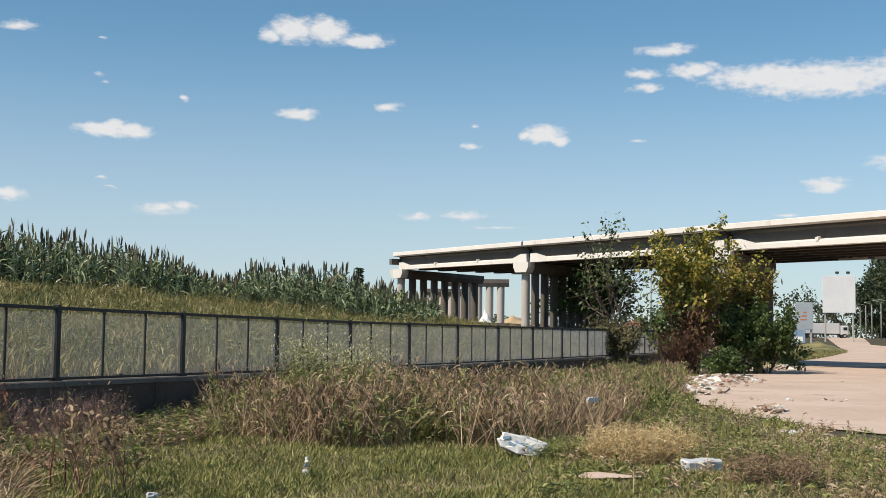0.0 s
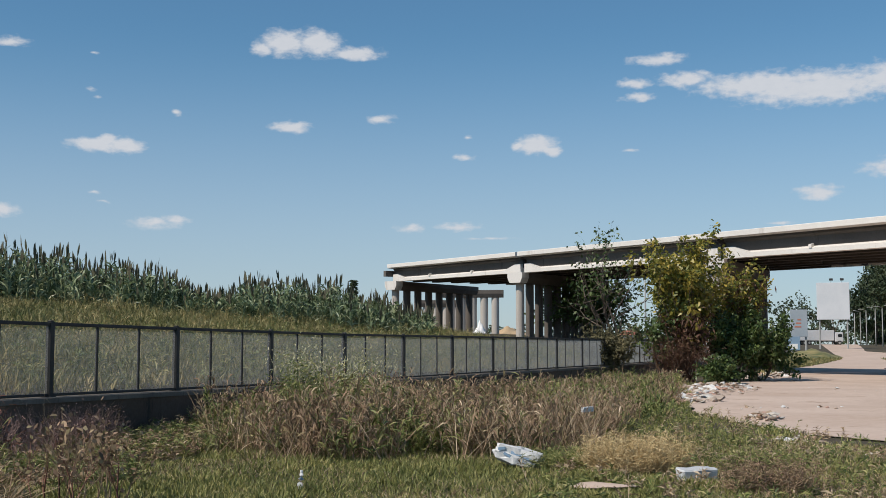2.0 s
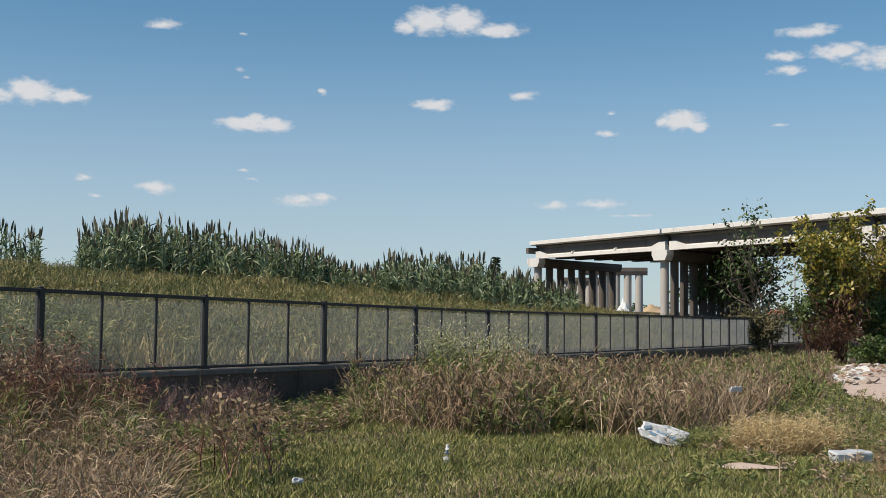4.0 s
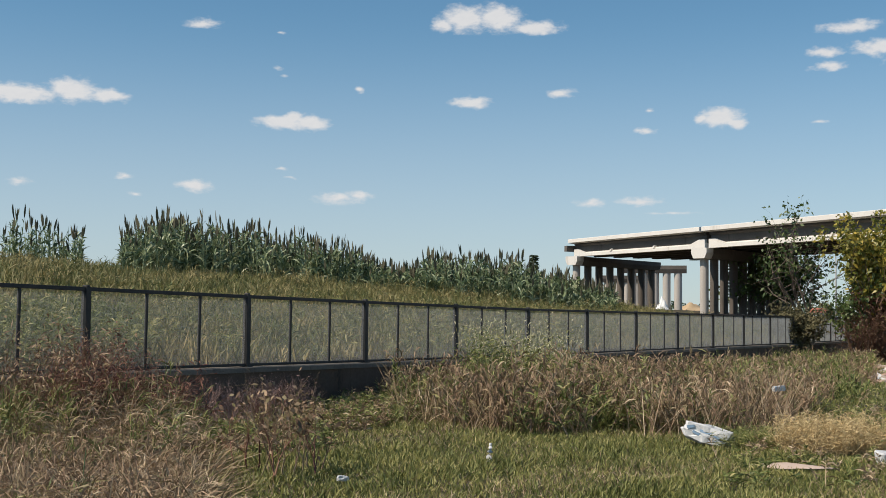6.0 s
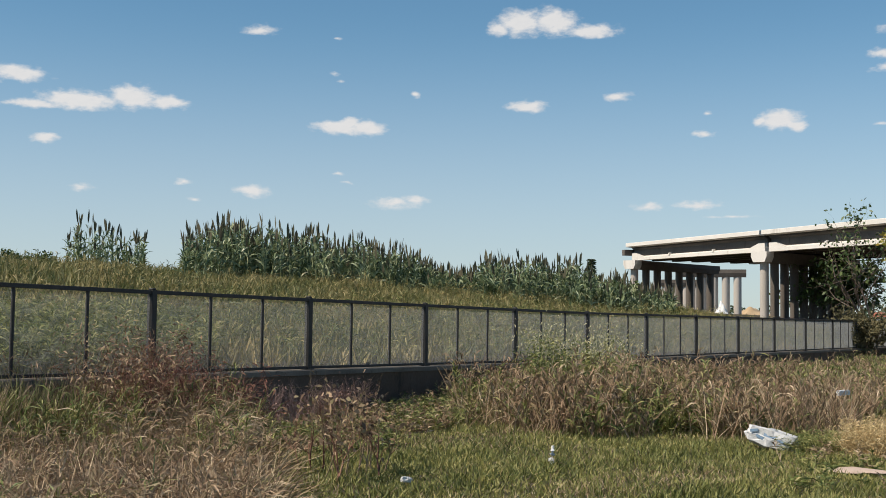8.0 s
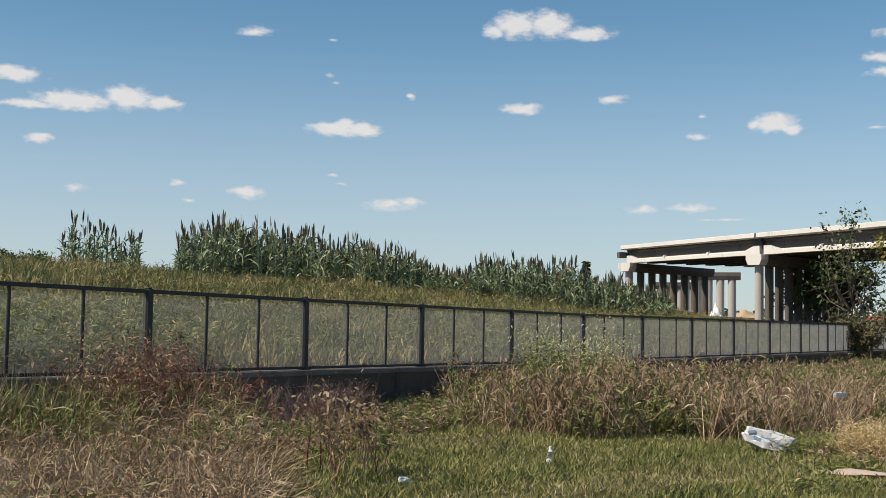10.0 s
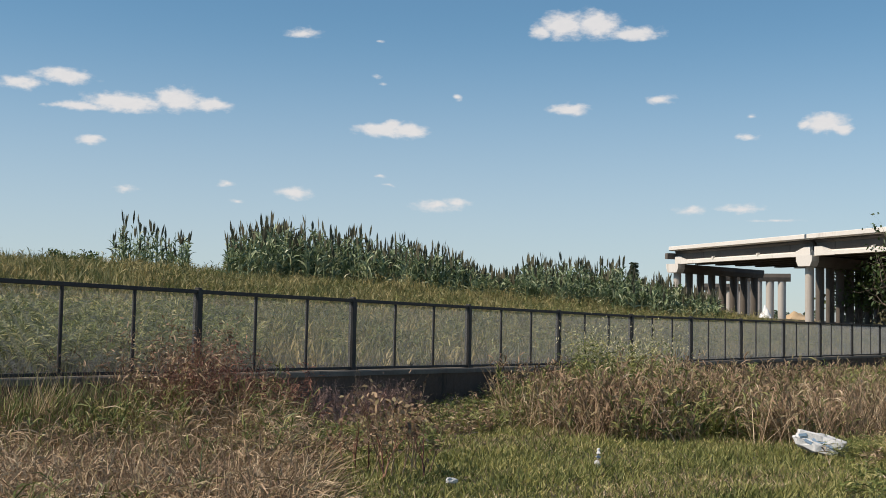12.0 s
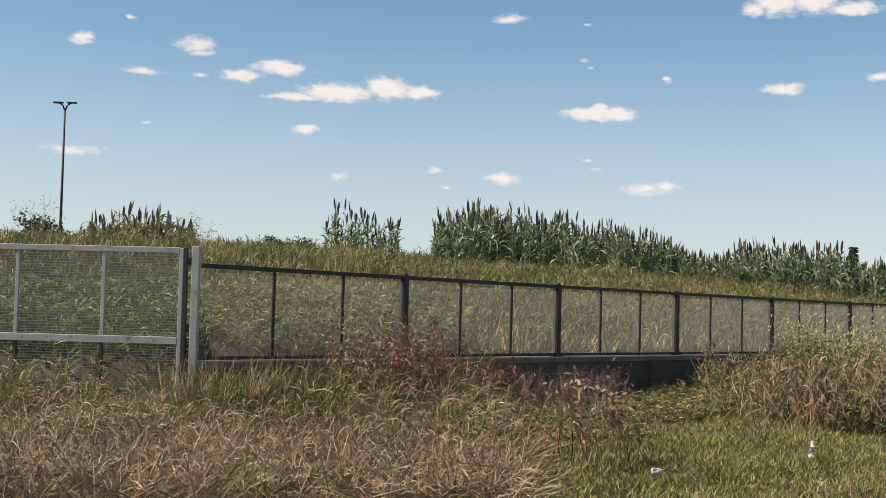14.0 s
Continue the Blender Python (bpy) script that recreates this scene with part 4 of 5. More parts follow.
# ---- trees and bushes ----
def grow(name, label, place, height, spread_, leaf, leaf_size, leaves, stems=3, lean=(0, 0), levels=3, category="tree", start=0.25, clear=0.3, upward=0.8, radius=0.09, bark=None,
         extra=None, seed=1, slim=1.0):
    """A tree or bush: tapered limbs that fork, with leaves along the outer ones."""
    rng = np.random.default_rng(seed)
    x, y = place
    z = float(ground_z(x, y)) - 0.05
    thing = tagged(empty(name, (x, y, z)), label, category)
    bm = bmesh.new()
    twigs = []

    def limb(p, d, length, r, level):
        pts, rad = [Vector(p)], [r]
        q, way = Vector(p), Vector(d)
        steps = 4
        for i in range(steps):
            way = (way + Vector(rng.normal(size=3)) * 0.16 + Vector((0, 0, 0.10 * upward))).normalized()
            q = q + way * (length / steps)
            pts.append(q.copy())
            rad.append(r * (1 - 0.62 * (i + 1) / steps))
            if level > 0:
                for _ in range(1 if i < 1 else 2):
                    if i == 0 and rng.random() < 0.6:
                        continue
                    side = (way * 0.75 + Vector(rng.normal(size=3)) * 0.62 * spread_ + Vector((0, 0, 0.25 * upward))).normalized()
                    limb(q, side, length * rng.uniform(0.42, 0.62), rad[-1] * 0.62, level - 1)
        if level <= 1:
            twigs.append((pts[0], pts[-1]))
            twigs.append((pts[2], pts[-1]))
        tube(bm, pts, rad, 6 if r > 0.03 else 4, cap=False)
    for k in range(stems):
        a = rng.uniform(0, 6.28)
        d = Vector((math.cos(a) * start + lean[0], math.sin(a) * start + lean[1], 1)).normalized()
        limb((rng.normal() * 0.12 * (stems > 1), rng.normal() * 0.12 * (stems > 1), 0), d, height * rng.uniform(0.5, 0.64), radius * rng.uniform(0.7, 1.1), levels)
    top = max(v.co.z for v in bm.verts)
    k = height / top
    for v in bm.verts:
        v.co *= k
    part("trunk", bm, bark or BARK, thing, smooth=True)
    a = np.array([t[0] for t in twigs]) * k
    b = np.array([t[1] for t in twigs]) * k
    keep = (b[:, 2] > height * clear)
    a, b = a[keep], b[keep]
    owner = rng.integers(0, len(a), leaves)
    f = rng.uniform(0, 1.05, leaves)[:, None]
    p = a[owner] + (b[owner] - a[owner]) * f + rng.normal(size=(leaves, 3)) * leaf_size * 0.45
    out = rng.normal(size=(leaves, 3)) + unit(b[owner] - a[owner]) * 0.5
    g = Leaves()
    g.add(p, out, leaf_size * rng.uniform(0.6, 1.3, leaves), slim * leaf_size * rng.uniform(0.4, 0.75, leaves), 0.3, (0.25, 1.0, 0.0))
    ob = new("crown", g.mesh("crown", leaf))
    ob.parent = thing
    if extra:
        mat, n, z0, z1, size, tag = extra
        m = (p[:, 2] > height * z0) & (p[:, 2] < height * z1)
        q = p[m][rng.integers(0, max(1, m.sum()), n)] if m.any() else p[:1]
        g = Leaves()
        g.add(q + rng.normal(size=(len(q), 3)) * 0.15, rng.normal(size=(len(q), 3)) - [0, 0, 0.5], size * rng.uniform(0.6, 1.4, len(q)), size * 0.4, 0.3, (0.3, 1.0, 0.0))
        ob = new("withered_leaves", g.mesh("withered_leaves", mat))
        ob.parent = thing
        ob["label"] = tag
    return thing


def polar(az, d):
    return d * math.sin(radians(az)), d * math.cos(radians(az))


grow("young_tree", "young tree with yellowing leaves beside the dirt road", polar(22.1, 57.5), 7.3, 0.48, YELLOWING, 0.24, 6600, stems=11, lean=(0.03, 0), start=0.17, levels=2, clear=0.10, radius=0.07,
     upward=1.5, extra=(RED_LEAF, 3000, 0.02, 0.42, 0.2, "withered reddish-brown leaves"), seed=4)
grow("sapling", "small green sapling at the foot of the young tree", polar(21.0, 57.0), 3.9, 0.7, DARK_LEAF, 0.2, 1500, stems=5, start=0.2, levels=2, clear=0.3, radius=0.04, upward=1.2, seed=6)
for i, (az, h) in enumerate(((21.3, 2.6), (21.9, 2.9), (22.5, 2.5))):
    grow("dead_shrub", "tangled reddish-brown dead shrub under the young tree", polar(az, 56.4), h, 1.0, RED_LEAF, 0.12, 500, stems=9, start=0.6, levels=2, category="shrub", clear=0.05, radius=0.035,
         bark=RED_LEAF, seed=15 + i, slim=0.6)
grow("young_tree", "smaller young tree with brown and yellow leaves by the bushes", polar(24.1, 60.5), 5.9, 0.6, YELLOWING, 0.21, 4200, stems=7, start=0.22, levels=2, clear=0.14, radius=0.07,
     upward=1.2, extra=(RED_LEAF, 1300, 0.1, 0.9, 0.2, "withered reddish-brown leaves"), seed=5)
grow("thorn_bush", "dense green bush at the edge of the road", polar(24.48, 58.0), 3.7, 1.0, DARK_LEAF, 0.19, 6500, stems=6, start=0.6, levels=2, category="bush", clear=0.05, radius=0.05, seed=8)
grow("thorn_bush", "dense green bush at the edge of the road", polar(25.54, 60.0), 3.3, 0.9, DARK_LEAF, 0.19, 6500, stems=7, start=0.7, levels=2, category="bush", clear=0.05, radius=0.05, seed=9)
grow("low_bush", "low green bush among grass by the road", polar(23.57, 54.0), 1.3, 1.2, DARK_LEAF, 0.15, 1900, stems=6, start=0.8, levels=2, category="bush", clear=0.03, radius=0.03, seed=10)
grow("brown_bush", "dry dark brownish bush in front of the railing", polar(18.85, 55.0), 2.75, 0.95, BROWN_BUSH, 0.13, 6500, stems=11, start=0.4, levels=2, category="bush", clear=0.05, radius=0.025, seed=12)
grow("bare_tree", "thin half-bare tree with few dark leaves behind the railing", polar(19.5, 66.0), 7.3, 1.15, DARK_LEAF, 0.2, 750, stems=3, lean=(-0.42, 0), start=0.2, levels=2, clear=0.35, radius=0.09, seed=23)
for az, d, h, k in ((16.75, 95.0, 5.4, 24), (17.6, 97.0, 6.0, 25), (18.3, 98.5, 5.6, 26)):
    grow("ivy_bush", "dark climbing growth among the bridge columns", polar(az, d), h, 0.7, DARK_LEAF, 0.3, 2600, stems=6, start=0.3, levels=2, category="bush", clear=0.03, radius=0.06, seed=k)
grow("purple_shrub", "withered purple-brown shrub leaning on the railing", polar(-12.80, 16.3), 1.6, 1.2, PURPLE, 0.085, 2300, stems=20, start=0.9, levels=2, category="shrub", clear=0.03, radius=0.015, bark=PURPLE, seed=31, slim=0.35)
grow("purple_shrub", "withered purple-brown shrub leaning on the railing", polar(-10.72, 16.6), 1.15, 1.3, PURPLE, 0.08, 1700, stems=17, start=1.0, levels=2, category="shrub", clear=0.03, radius=0.012, bark=PURPLE, seed=32, slim=0.35)
grow("purple_shrub", "withered purple-brown shrub leaning on the railing", polar(-15.0, 15.4), 1.75, 1.0, DRY, 0.09, 1700, stems=16, start=0.6, levels=2, category="shrub", clear=0.03, radius=0.012, bark=PURPLE, seed=30, slim=0.35)
grow("twiggy_shrub", "tangled leafless brown shrub against the low wall", polar(-9.38, 17.6), 0.75, 1.0, PURPLE, 0.05, 500, stems=9, start=1.1, levels=2, category="shrub", clear=0.03, radius=0.011, bark=PURPLE, seed=33, slim=0.5)
grow("twiggy_shrub", "tangled leafless brown shrub against the low wall", polar(-5.54, 19.2), 0.7, 1.0, TWIG, 0.05, 300, stems=7, start=0.9, levels=2, category="shrub", clear=0.03, radius=0.010, bark=PURPLE, seed=34, slim=0.5)
for i, (az, d, h) in enumerate(((-8.32, 18.2, 0.85), (-7.40, 18.6, 0.8), (-6.58, 18.9, 0.9), (-5.95, 19.3, 0.8), (-9.79, 17.2, 0.9), (-4.93, 19.8, 0.8), (-7.11, 17.8, 0.6), (-5.33, 20.2, 0.8), (-4.31, 20.8, 0.85), (-3.59, 21.2, 0.8))):
    grow("twiggy_shrub", "tangled leafless brown shrub against the low wall", polar(az, d), h, 0.7, TWIG, 0.05, 50, stems=6, start=0.5, levels=2, category="shrub", clear=0.1, radius=0.013,
         bark=TWIG, seed=90 + i, slim=0.6)
for i, (az, d, h) in enumerate(((-5.9, 12.7, 1.15), (-5.2, 12.4, 1.0), (-4.5, 12.9, 1.2), (-3.8, 13.3, 0.95), (-6.6, 13.2, 0.9))):
    grow("bare_stalks", "bare brown branching stalks standing in grass", polar(az, d), h, 0.55, DRY, 0.07, 70, stems=3, start=0.45, levels=2, category="dead plant", clear=0.3, radius=0.013,
         bark=(DRY, PURPLE, STRAW)[i % 3], seed=35 + i)
grow("flowering_weed", "tall weed with pale flower heads before the railing", polar(5.41, 20.6), 1.62, 0.8, WEED, 0.10, 2600, stems=9, start=0.5, levels=2, category="weed", clear=0.1, radius=0.012, bark=WEED,
     extra=(FLOWER, 800, 0.84, 1.1, 0.045, "pale cream flower heads"), seed=37, slim=0.3)
grow("flowering_weed", "tall weed with pale flower heads before the railing", polar(7.13, 20.2), 1.38, 0.8, WEED, 0.10, 2200, stems=8, start=0.5, levels=2, category="weed", clear=0.1, radius=0.012, bark=WEED,
     extra=(FLOWER, 450, 0.84, 1.1, 0.045, "pale cream flower heads"), seed=38, slim=0.3)
for i, (az, d, h) in enumerate(((6.39, 62, 1.3), (7.70, 63, 1.6), (8.92, 65, 1.5), (10.03, 66, 1.2))):
    grow("bank_bush", "dark green leafy bush beside the reeds", polar(az, d), h, 1.2, DARK_LEAF, 0.2, 1300, stems=6, start=0.8, levels=2, category="bush", clear=0.03, radius=0.03, seed=40 + i)
grow("low_shrub", "low dark shrub on the embankment crest", polar(-19.24, 44), 0.75, 1.3, DARK_LEAF, 0.14, 600, stems=6, start=1.2, levels=2, category="shrub", clear=0.03, radius=0.02, seed=50)
grow("low_shrub", "low dark shrub on the embankment crest", polar(-17.92, 45), 0.8, 1.3, DARK_LEAF, 0.14, 600, stems=6, start=1.2, levels=2, category="shrub", clear=0.03, radius=0.02, seed=51)
grow("round_bush", "round dull green bush behind the gate", polar(-29.58, 55), 2.0, 1.1, FAR_LEAF, 0.17, 2000, stems=7, start=0.7, levels=2, category="bush", clear=0.03, radius=0.03, seed=52)
grow("airy_bush", "bare wispy bush with thin pale twigs", polar(-30.00, 50), 2.6, 1.2, STRAW, 0.06, 500, stems=6, start=0.6, levels=2, category="bush", clear=0.2, radius=0.012, bark=STRAW, seed=53)
grow("airy_bush", "bare wispy bush with thin pale twigs", polar(-22.75, 48), 1.8, 1.2, STRAW, 0.06, 300, stems=5, start=0.6, levels=2, category="bush", clear=0.2, radius=0.012, bark=STRAW, seed=54)
for i, (az, d, h, n) in enumerate(((30.63, 340, 23.1, 12000), (32.25, 297, 26.6, 16000), (33.65, 275, 35.7, 17000), (35.85, 261, 37.1, 13000), (31.44, 369, 25.2, 11000))):
    grow("street_tree", "tall dense dark green tree beyond the overpass", polar(az, d), h, 1.15, FAR_LEAF, 0.85, n, stems=4, start=0.45, levels=3, clear=0.05, radius=0.32, seed=60 + i)
for i, (az, d, h) in enumerate(((31.24, 323, 4.8), (32.46, 301, 5.4), (33.65, 288, 5.1), (35.05, 276, 5.1), (36.45, 262, 5.1), (30.54, 358, 4.2))):
    grow("roadside_bush", "dark bush under the tall trees", polar(az, d), h, 1.3, FAR_LEAF, 0.5, 1500, stems=7, start=0.9, levels=2, category="bush", clear=0.02, radius=0.06, seed=80 + i)
grow("feathery_tree", "light feathery tree near the billboards", polar(27.31, 325), 13.5, 1.3, FAR_LEAF, 0.8, 800, stems=3, start=0.5, levels=2, clear=0.5, radius=0.16, seed=70)
grow("feathery_tree", "light feathery tree near the billboards", polar(28.62, 335), 12.0, 1.3, FAR_LEAF, 0.8, 650, stems=3, start=0.5, levels=2, clear=0.5, radius=0.16, seed=71)


def conifer(az, d, height):
    x, y = polar(az, d)
    z = float(ground_z(x, y))
    thing = tagged(empty("conifer", (x, y, z)), "dark narrow conifer behind the reeds", "tree")
    bm = bmesh.new()
    tube(bm, [(0, 0, 0), (0, 0, height * 0.5), (0, 0, height)], [0.2, 0.12, 0.02], 6)
    part("trunk", bm, BARK, thing)
    n = 420
    f = RNG.uniform(0.25, 1, n)
    a = RNG.uniform(0, 6.283, n)
    r = (1.05 - f) * height * 0.2 * (0.6 + 0.5 * np.sin(f * 40)) * RNG.uniform(0.3, 1, n)
    p = np.stack([r * np.cos(a), r * np.sin(a), f * height], -1)
    g = Leaves()
    g.add(p, np.stack([np.cos(a), np.sin(a), 0.2 + 0 * a], -1), 0.5, 0.2, 0.3, (0.6, 1.0, 0.0))
    ob = new("crown", g.mesh("crown", FAR_LEAF))
    ob.parent = thing


conifer(6.95, 125, 5.7)


def woods():
    """A far belt of trees along the plain."""
    g = Leaves()
    n = 26000
    az = RNG.uniform(-40, 48, n)
    d = RNG.uniform(370, 440, n)
    tops = 5.5 + 4.0 * np.sin(az * 1.7) * np.sin(az * 0.61 + 1) + 2.0 * np.sin(az * 4.3)
    a = np.radians(az)
    x, y = d * np.sin(a), d * np.cos(a)
    p = np.stack([x, y, ground_z(x, y) + np.maximum(tops, 1.5) * RNG.random(n) ** 0.7], -1)
    g.add(p, RNG.normal(size=(n, 3)), RNG.uniform(0.7, 1.5, n), RNG.uniform(0.5, 1.0, n), 0.2, (0.4, 1.0, 0.0))
    g.thing("far_woods", FAR_LEAF, "far belt of dark trees on the plain", "woods")


woods()

# ---- rubble, heaps and litter ----
def chunk_mesh(seed, flat=1.0):
    rng = random.Random(seed)
    bm = bmesh.new()
    bmesh.ops.create_icosphere(bm, subdivisions=1, radius=0.5)
    for v in bm.verts:
        v.co *= rng.uniform(0.6, 1.15)
        v.co.z *= flat
    me = bpy.data.meshes.new("rubble_piece")
    bm.to_mesh(me)
    bm.free()
    return me


def slab_mesh(seed):
    rng = random.Random(seed)
    bm = bmesh.new()
    box(bm, (-0.5, -0.35, -0.08), (0.5, 0.35, 0.08), bevel=0.03)
    for v in bm.verts:
        v.co += Vector((rng.uniform(-0.08, 0.08), rng.uniform(-0.08, 0.08), rng.uniform(-0.04, 0.04)))
    me = bpy.data.meshes.new("rubble_piece")
    bm.to_mesh(me)
    bm.free()
    return me


RUBBLE_TONES = [surface(f"rubble_{n}", c, 3.0, 18, 0.9, 0.4) for n, c in (
    ("plaster", [(0.46, 0.41, 0.35), (0.60, 0.55, 0.48)]), ("mortar", [(0.34, 0.27, 0.21), (0.45, 0.37, 0.30)]), ("brick", [(0.40, 0.25, 0.19), (0.50, 0.34, 0.27)]),
    ("board", [(0.30, 0.22, 0.15), (0.42, 0.32, 0.22)]), ("white", [(0.58, 0.57, 0.54), (0.70, 0.69, 0.66)]))]
PIECES = []
for tone, weight in zip(RUBBLE_TONES, (3, 3, 1, 1, 2)):
    for k in range(weight):
        me = chunk_mesh(len(PIECES) * 3 + 1, 0.55) if k % 2 == 0 else slab_mesh(len(PIECES) * 5)
        me.materials.append(tone)
        PIECES.append(me)


def rubble_heap(label, place, along, long, wide, count, size, height, seed):
    rng = random.Random(seed)
    x, y = place
    heap = tagged(empty("rubble_heap", (x, y, float(ground_z(x, y)) + 0.02), along), label, "rubble", "heaps of rubble along the road")
    bm = bmesh.new()
    bmesh.ops.create_grid(bm, x_segments=14, y_segments=8, size=0.5)
    for v in bm.verts:
        r = min(1.0, math.hypot(v.co.x * 2, v.co.y * 2))
        v.co = Vector((v.co.x * long, v.co.y * wide, height * (1 - r * r) * rng.uniform(0.6, 1.1) - 0.02))
    part("dirt", bm, DIRT, heap, "pale crumbled dirt")
    for _ in range(count):
        a, r = rng.uniform(0, 6.283), math.sqrt(rng.random()) * rng.uniform(0.8, 1.1)
        u, w = 0.5 * long * r * math.cos(a), 0.5 * wide * r * math.sin(a)
        k = size * rng.choice((0.5, 0.6, 0.7, 0.9, 1.0, 1.5))
        z = height * max(0.0, 1 - r * r) + k * 0.12
        m = pose(u, w, z, rng.uniform(-25, 25), rng.uniform(-25, 25), rng.uniform(0, 360)) @ Matrix.Diagonal((k * rng.uniform(0.7, 1.5), k, k * rng.uniform(0.6, 1.0), 1))
        share("rubble_piece", rng.choice(PIECES), heap, m)


rubble_heap("long heap of broken plaster and brick rubble", (18.93, 43.55), 62, 13, 3.4, 240, 0.21, 0.16, 1)
rubble_heap("small white heap of plaster rubble", (14.19, 33.96), 55, 2.4, 1.2, 40, 0.28, 0.18, 2)
rubble_heap("low heap of rubble at the edge of the road", (12.18, 25.36), 70, 1.9, 0.8, 40, 0.17, 0.12, 3)
rubble_heap("rubble strewn beside the bushes", (29.71, 61.40), 60, 10, 2.2, 90, 0.26, 0.12, 4)
rubble_heap("few stones lying on the dirt road", (14.90, 29.45), 10, 3.2, 1.6, 14, 0.13, 0.03, 5)
rubble_heap("few broken white pieces in the grass", (9.66, 19.27), 20, 1.5, 0.5, 16, 0.12, 0.03, 6)
rubble_heap("few broken white pieces in the grass", (10.47, 17.16), 20, 1.8, 0.4, 12, 0.09, 0.03, 7)
rubble_heap("few stones lying on the dirt road", (23.16, 40.91), 10, 8, 7, 12, 0.11, 0.0, 8)


def earth_mound(name, label, place, along, long, wide, height, material, seed, category="mound"):
    x, y = place
    rng = random.Random(seed)
    n, k = 26, 18
    verts, faces = [], []
    off = [rng.uniform(0, 6.28) for _ in range(6)]
    for i in range(n):
        for j in range(k):
            u, w = i / (n - 1) * 2 - 1, j / (k - 1) * 2 - 1
            r = math.hypot(u, w)
            bump = 0.22 * math.sin(5 * u + off[0]) * math.sin(4 * w + off[1]) + 0.14 * math.sin(11 * u + off[2]) * math.sin(9 * w + off[3])
            z = max(0.0, 1 - r ** 1.6) * (1 + 1.6 * bump) * height - 0.1
            verts.append((u * long / 2, w * wide / 2, z))
    for i in range(n - 1):
        for j in range(k - 1):
            faces.append((i * k + j, (i + 1) * k + j, (i + 1) * k + j + 1, i * k + j + 1))
    ob = new(name, sheet(name, verts, faces, material))
    ob.matrix_basis = pose(x, y, float(ground_z(x, y)), 0, 0, along)
    tagged(ob, label, category)


earth_mound("earth_mound", "dark earth mound under the overpass", (51.00, 75.50), 82, 20, 9, 1.55, MOUND, 1)
earth_mound("earth_mound", "dark earth mound under the overpass", (41.79, 66.32), 70, 7, 4.0, 0.7, MOUND, 5)
earth_mound("sand_heap", "heap of tan sand behind the columns", polar(14.22, 140), 10, 6.5, 5, 1.1, SAND, 2, "sand heap")
earth_mound("bare_mound", "bare sandy mound among the reeds", polar(0.68, 66), 5, 3.0, 2.5, 0.85, SAND, 3)
earth_mound("bare_mound", "bare sandy mound among the reeds", polar(-3.73, 64), 5, 2.2, 2.0, 0.55, SAND, 4)
earth_mound("white_heap", "white heap of lime among the columns", polar(12.85, 132), 0, 2.2, 2.0, 1.3, WHITE, 6, "heap")


def crumpled(name, label, category, place, size, turn, material, seed, lift=0.0, parent_label=""):
    """A crumpled hollow piece of litter."""
    rng = random.Random(seed)
    x, y = place
    bm = bmesh.new()
    bmesh.ops.create_icosphere(bm, subdivisions=3, radius=0.5)
    for v in bm.verts:
        p = v.co.copy()
        sharp = Vector((round(p.x * 2.2) / 2.2, round(p.y * 2.2) / 2.2, round(p.z * 2.2) / 2.2))
        v.co = p.lerp(sharp, 0.5) * (1 + 0.22 * noise.noise(p * 4 + Vector((seed, 0, 0))) + 0.06 * noise.noise(p * 13))
        v.co = Vector((v.co.x * size[0], v.co.y * size[1], v.co.z * size[2]))
    ob = part(name, bm, material, smooth=False)
    ob.matrix_basis = pose(x, y, float(ground_z(x, y)) + size[2] * 0.42 + lift, rng.uniform(-8, 8), rng.uniform(-8, 8), turn)
    return tagged(ob, label, category)


def packing_sack(place, turn):
    ob = crumpled("packing_sack", "crumpled white sack with pale blue print on grass", "sack", place, (0.72, 0.32, 0.27), turn, PLASTIC, 3, 0.03)
    ob.matrix_basis = ob.matrix_basis @ pose(0, 0, 0.03, 0, 14, 0)
    rng = random.Random(2)
    for k in range(5):
        bm = bmesh.new()
        box(bm, (-0.05, -0.004, -0.018), (0.05, 0.004, 0.018))
        m = pose(-0.21 + 0.09 * k, -0.138, rng.uniform(-0.02, 0.05), rng.uniform(-20, 5), rng.uniform(-25, 25), 0)
        part("print_bar", bm, BLUE, ob, "pale blue printed bar", m=m)


def foam_block(place, turn):
    x, y = place
    bm = bmesh.new()
    box(bm, (-0.23, -0.12, 0), (0.23, 0.12, 0.16), bevel=0.02)
    bmesh.ops.subdivide_edges(bm, edges=bm.edges, cuts=2, use_grid_fill=True)
    for v in bm.verts:
        v.co += noise.noise_vector(v.co * 6) * 0.03
        v.co.z *= 1 - 0.25 * (v.co.x + 0.27)
    ob = part("foam_block", bm, PLASTIC)
    ob.matrix_basis = pose(x, y, float(ground_z(x, y)) + 0.02, 4, -3, turn)
    tagged(ob, "broken white foam block lying on grass", "foam block")


def bottle(place):
    x, y = place
    thing = tagged(empty("plastic_bottle", (x, y, float(ground_z(x, y)))), "crushed white plastic bottle standing in grass", "bottle")
    bm = bmesh.new()
    tube(bm, [(0, 0, 0.0), (0.005, 0, 0.02), (0.0, 0.006, 0.08), (0.01, 0, 0.13), (0.012, 0, 0.17), (0.014, 0, 0.20)], [0.030, 0.036, 0.034, 0.033, 0.024, 0.014], 14)
    part("body", bm, PLASTIC, thing, smooth=True)
    bm = bmesh.new()
    tube(bm, [(0.014, 0, 0.201), (0.015, 0, 0.225)], [0.017, 0.016], 12)
    part("cap", bm, WHITE, thing)


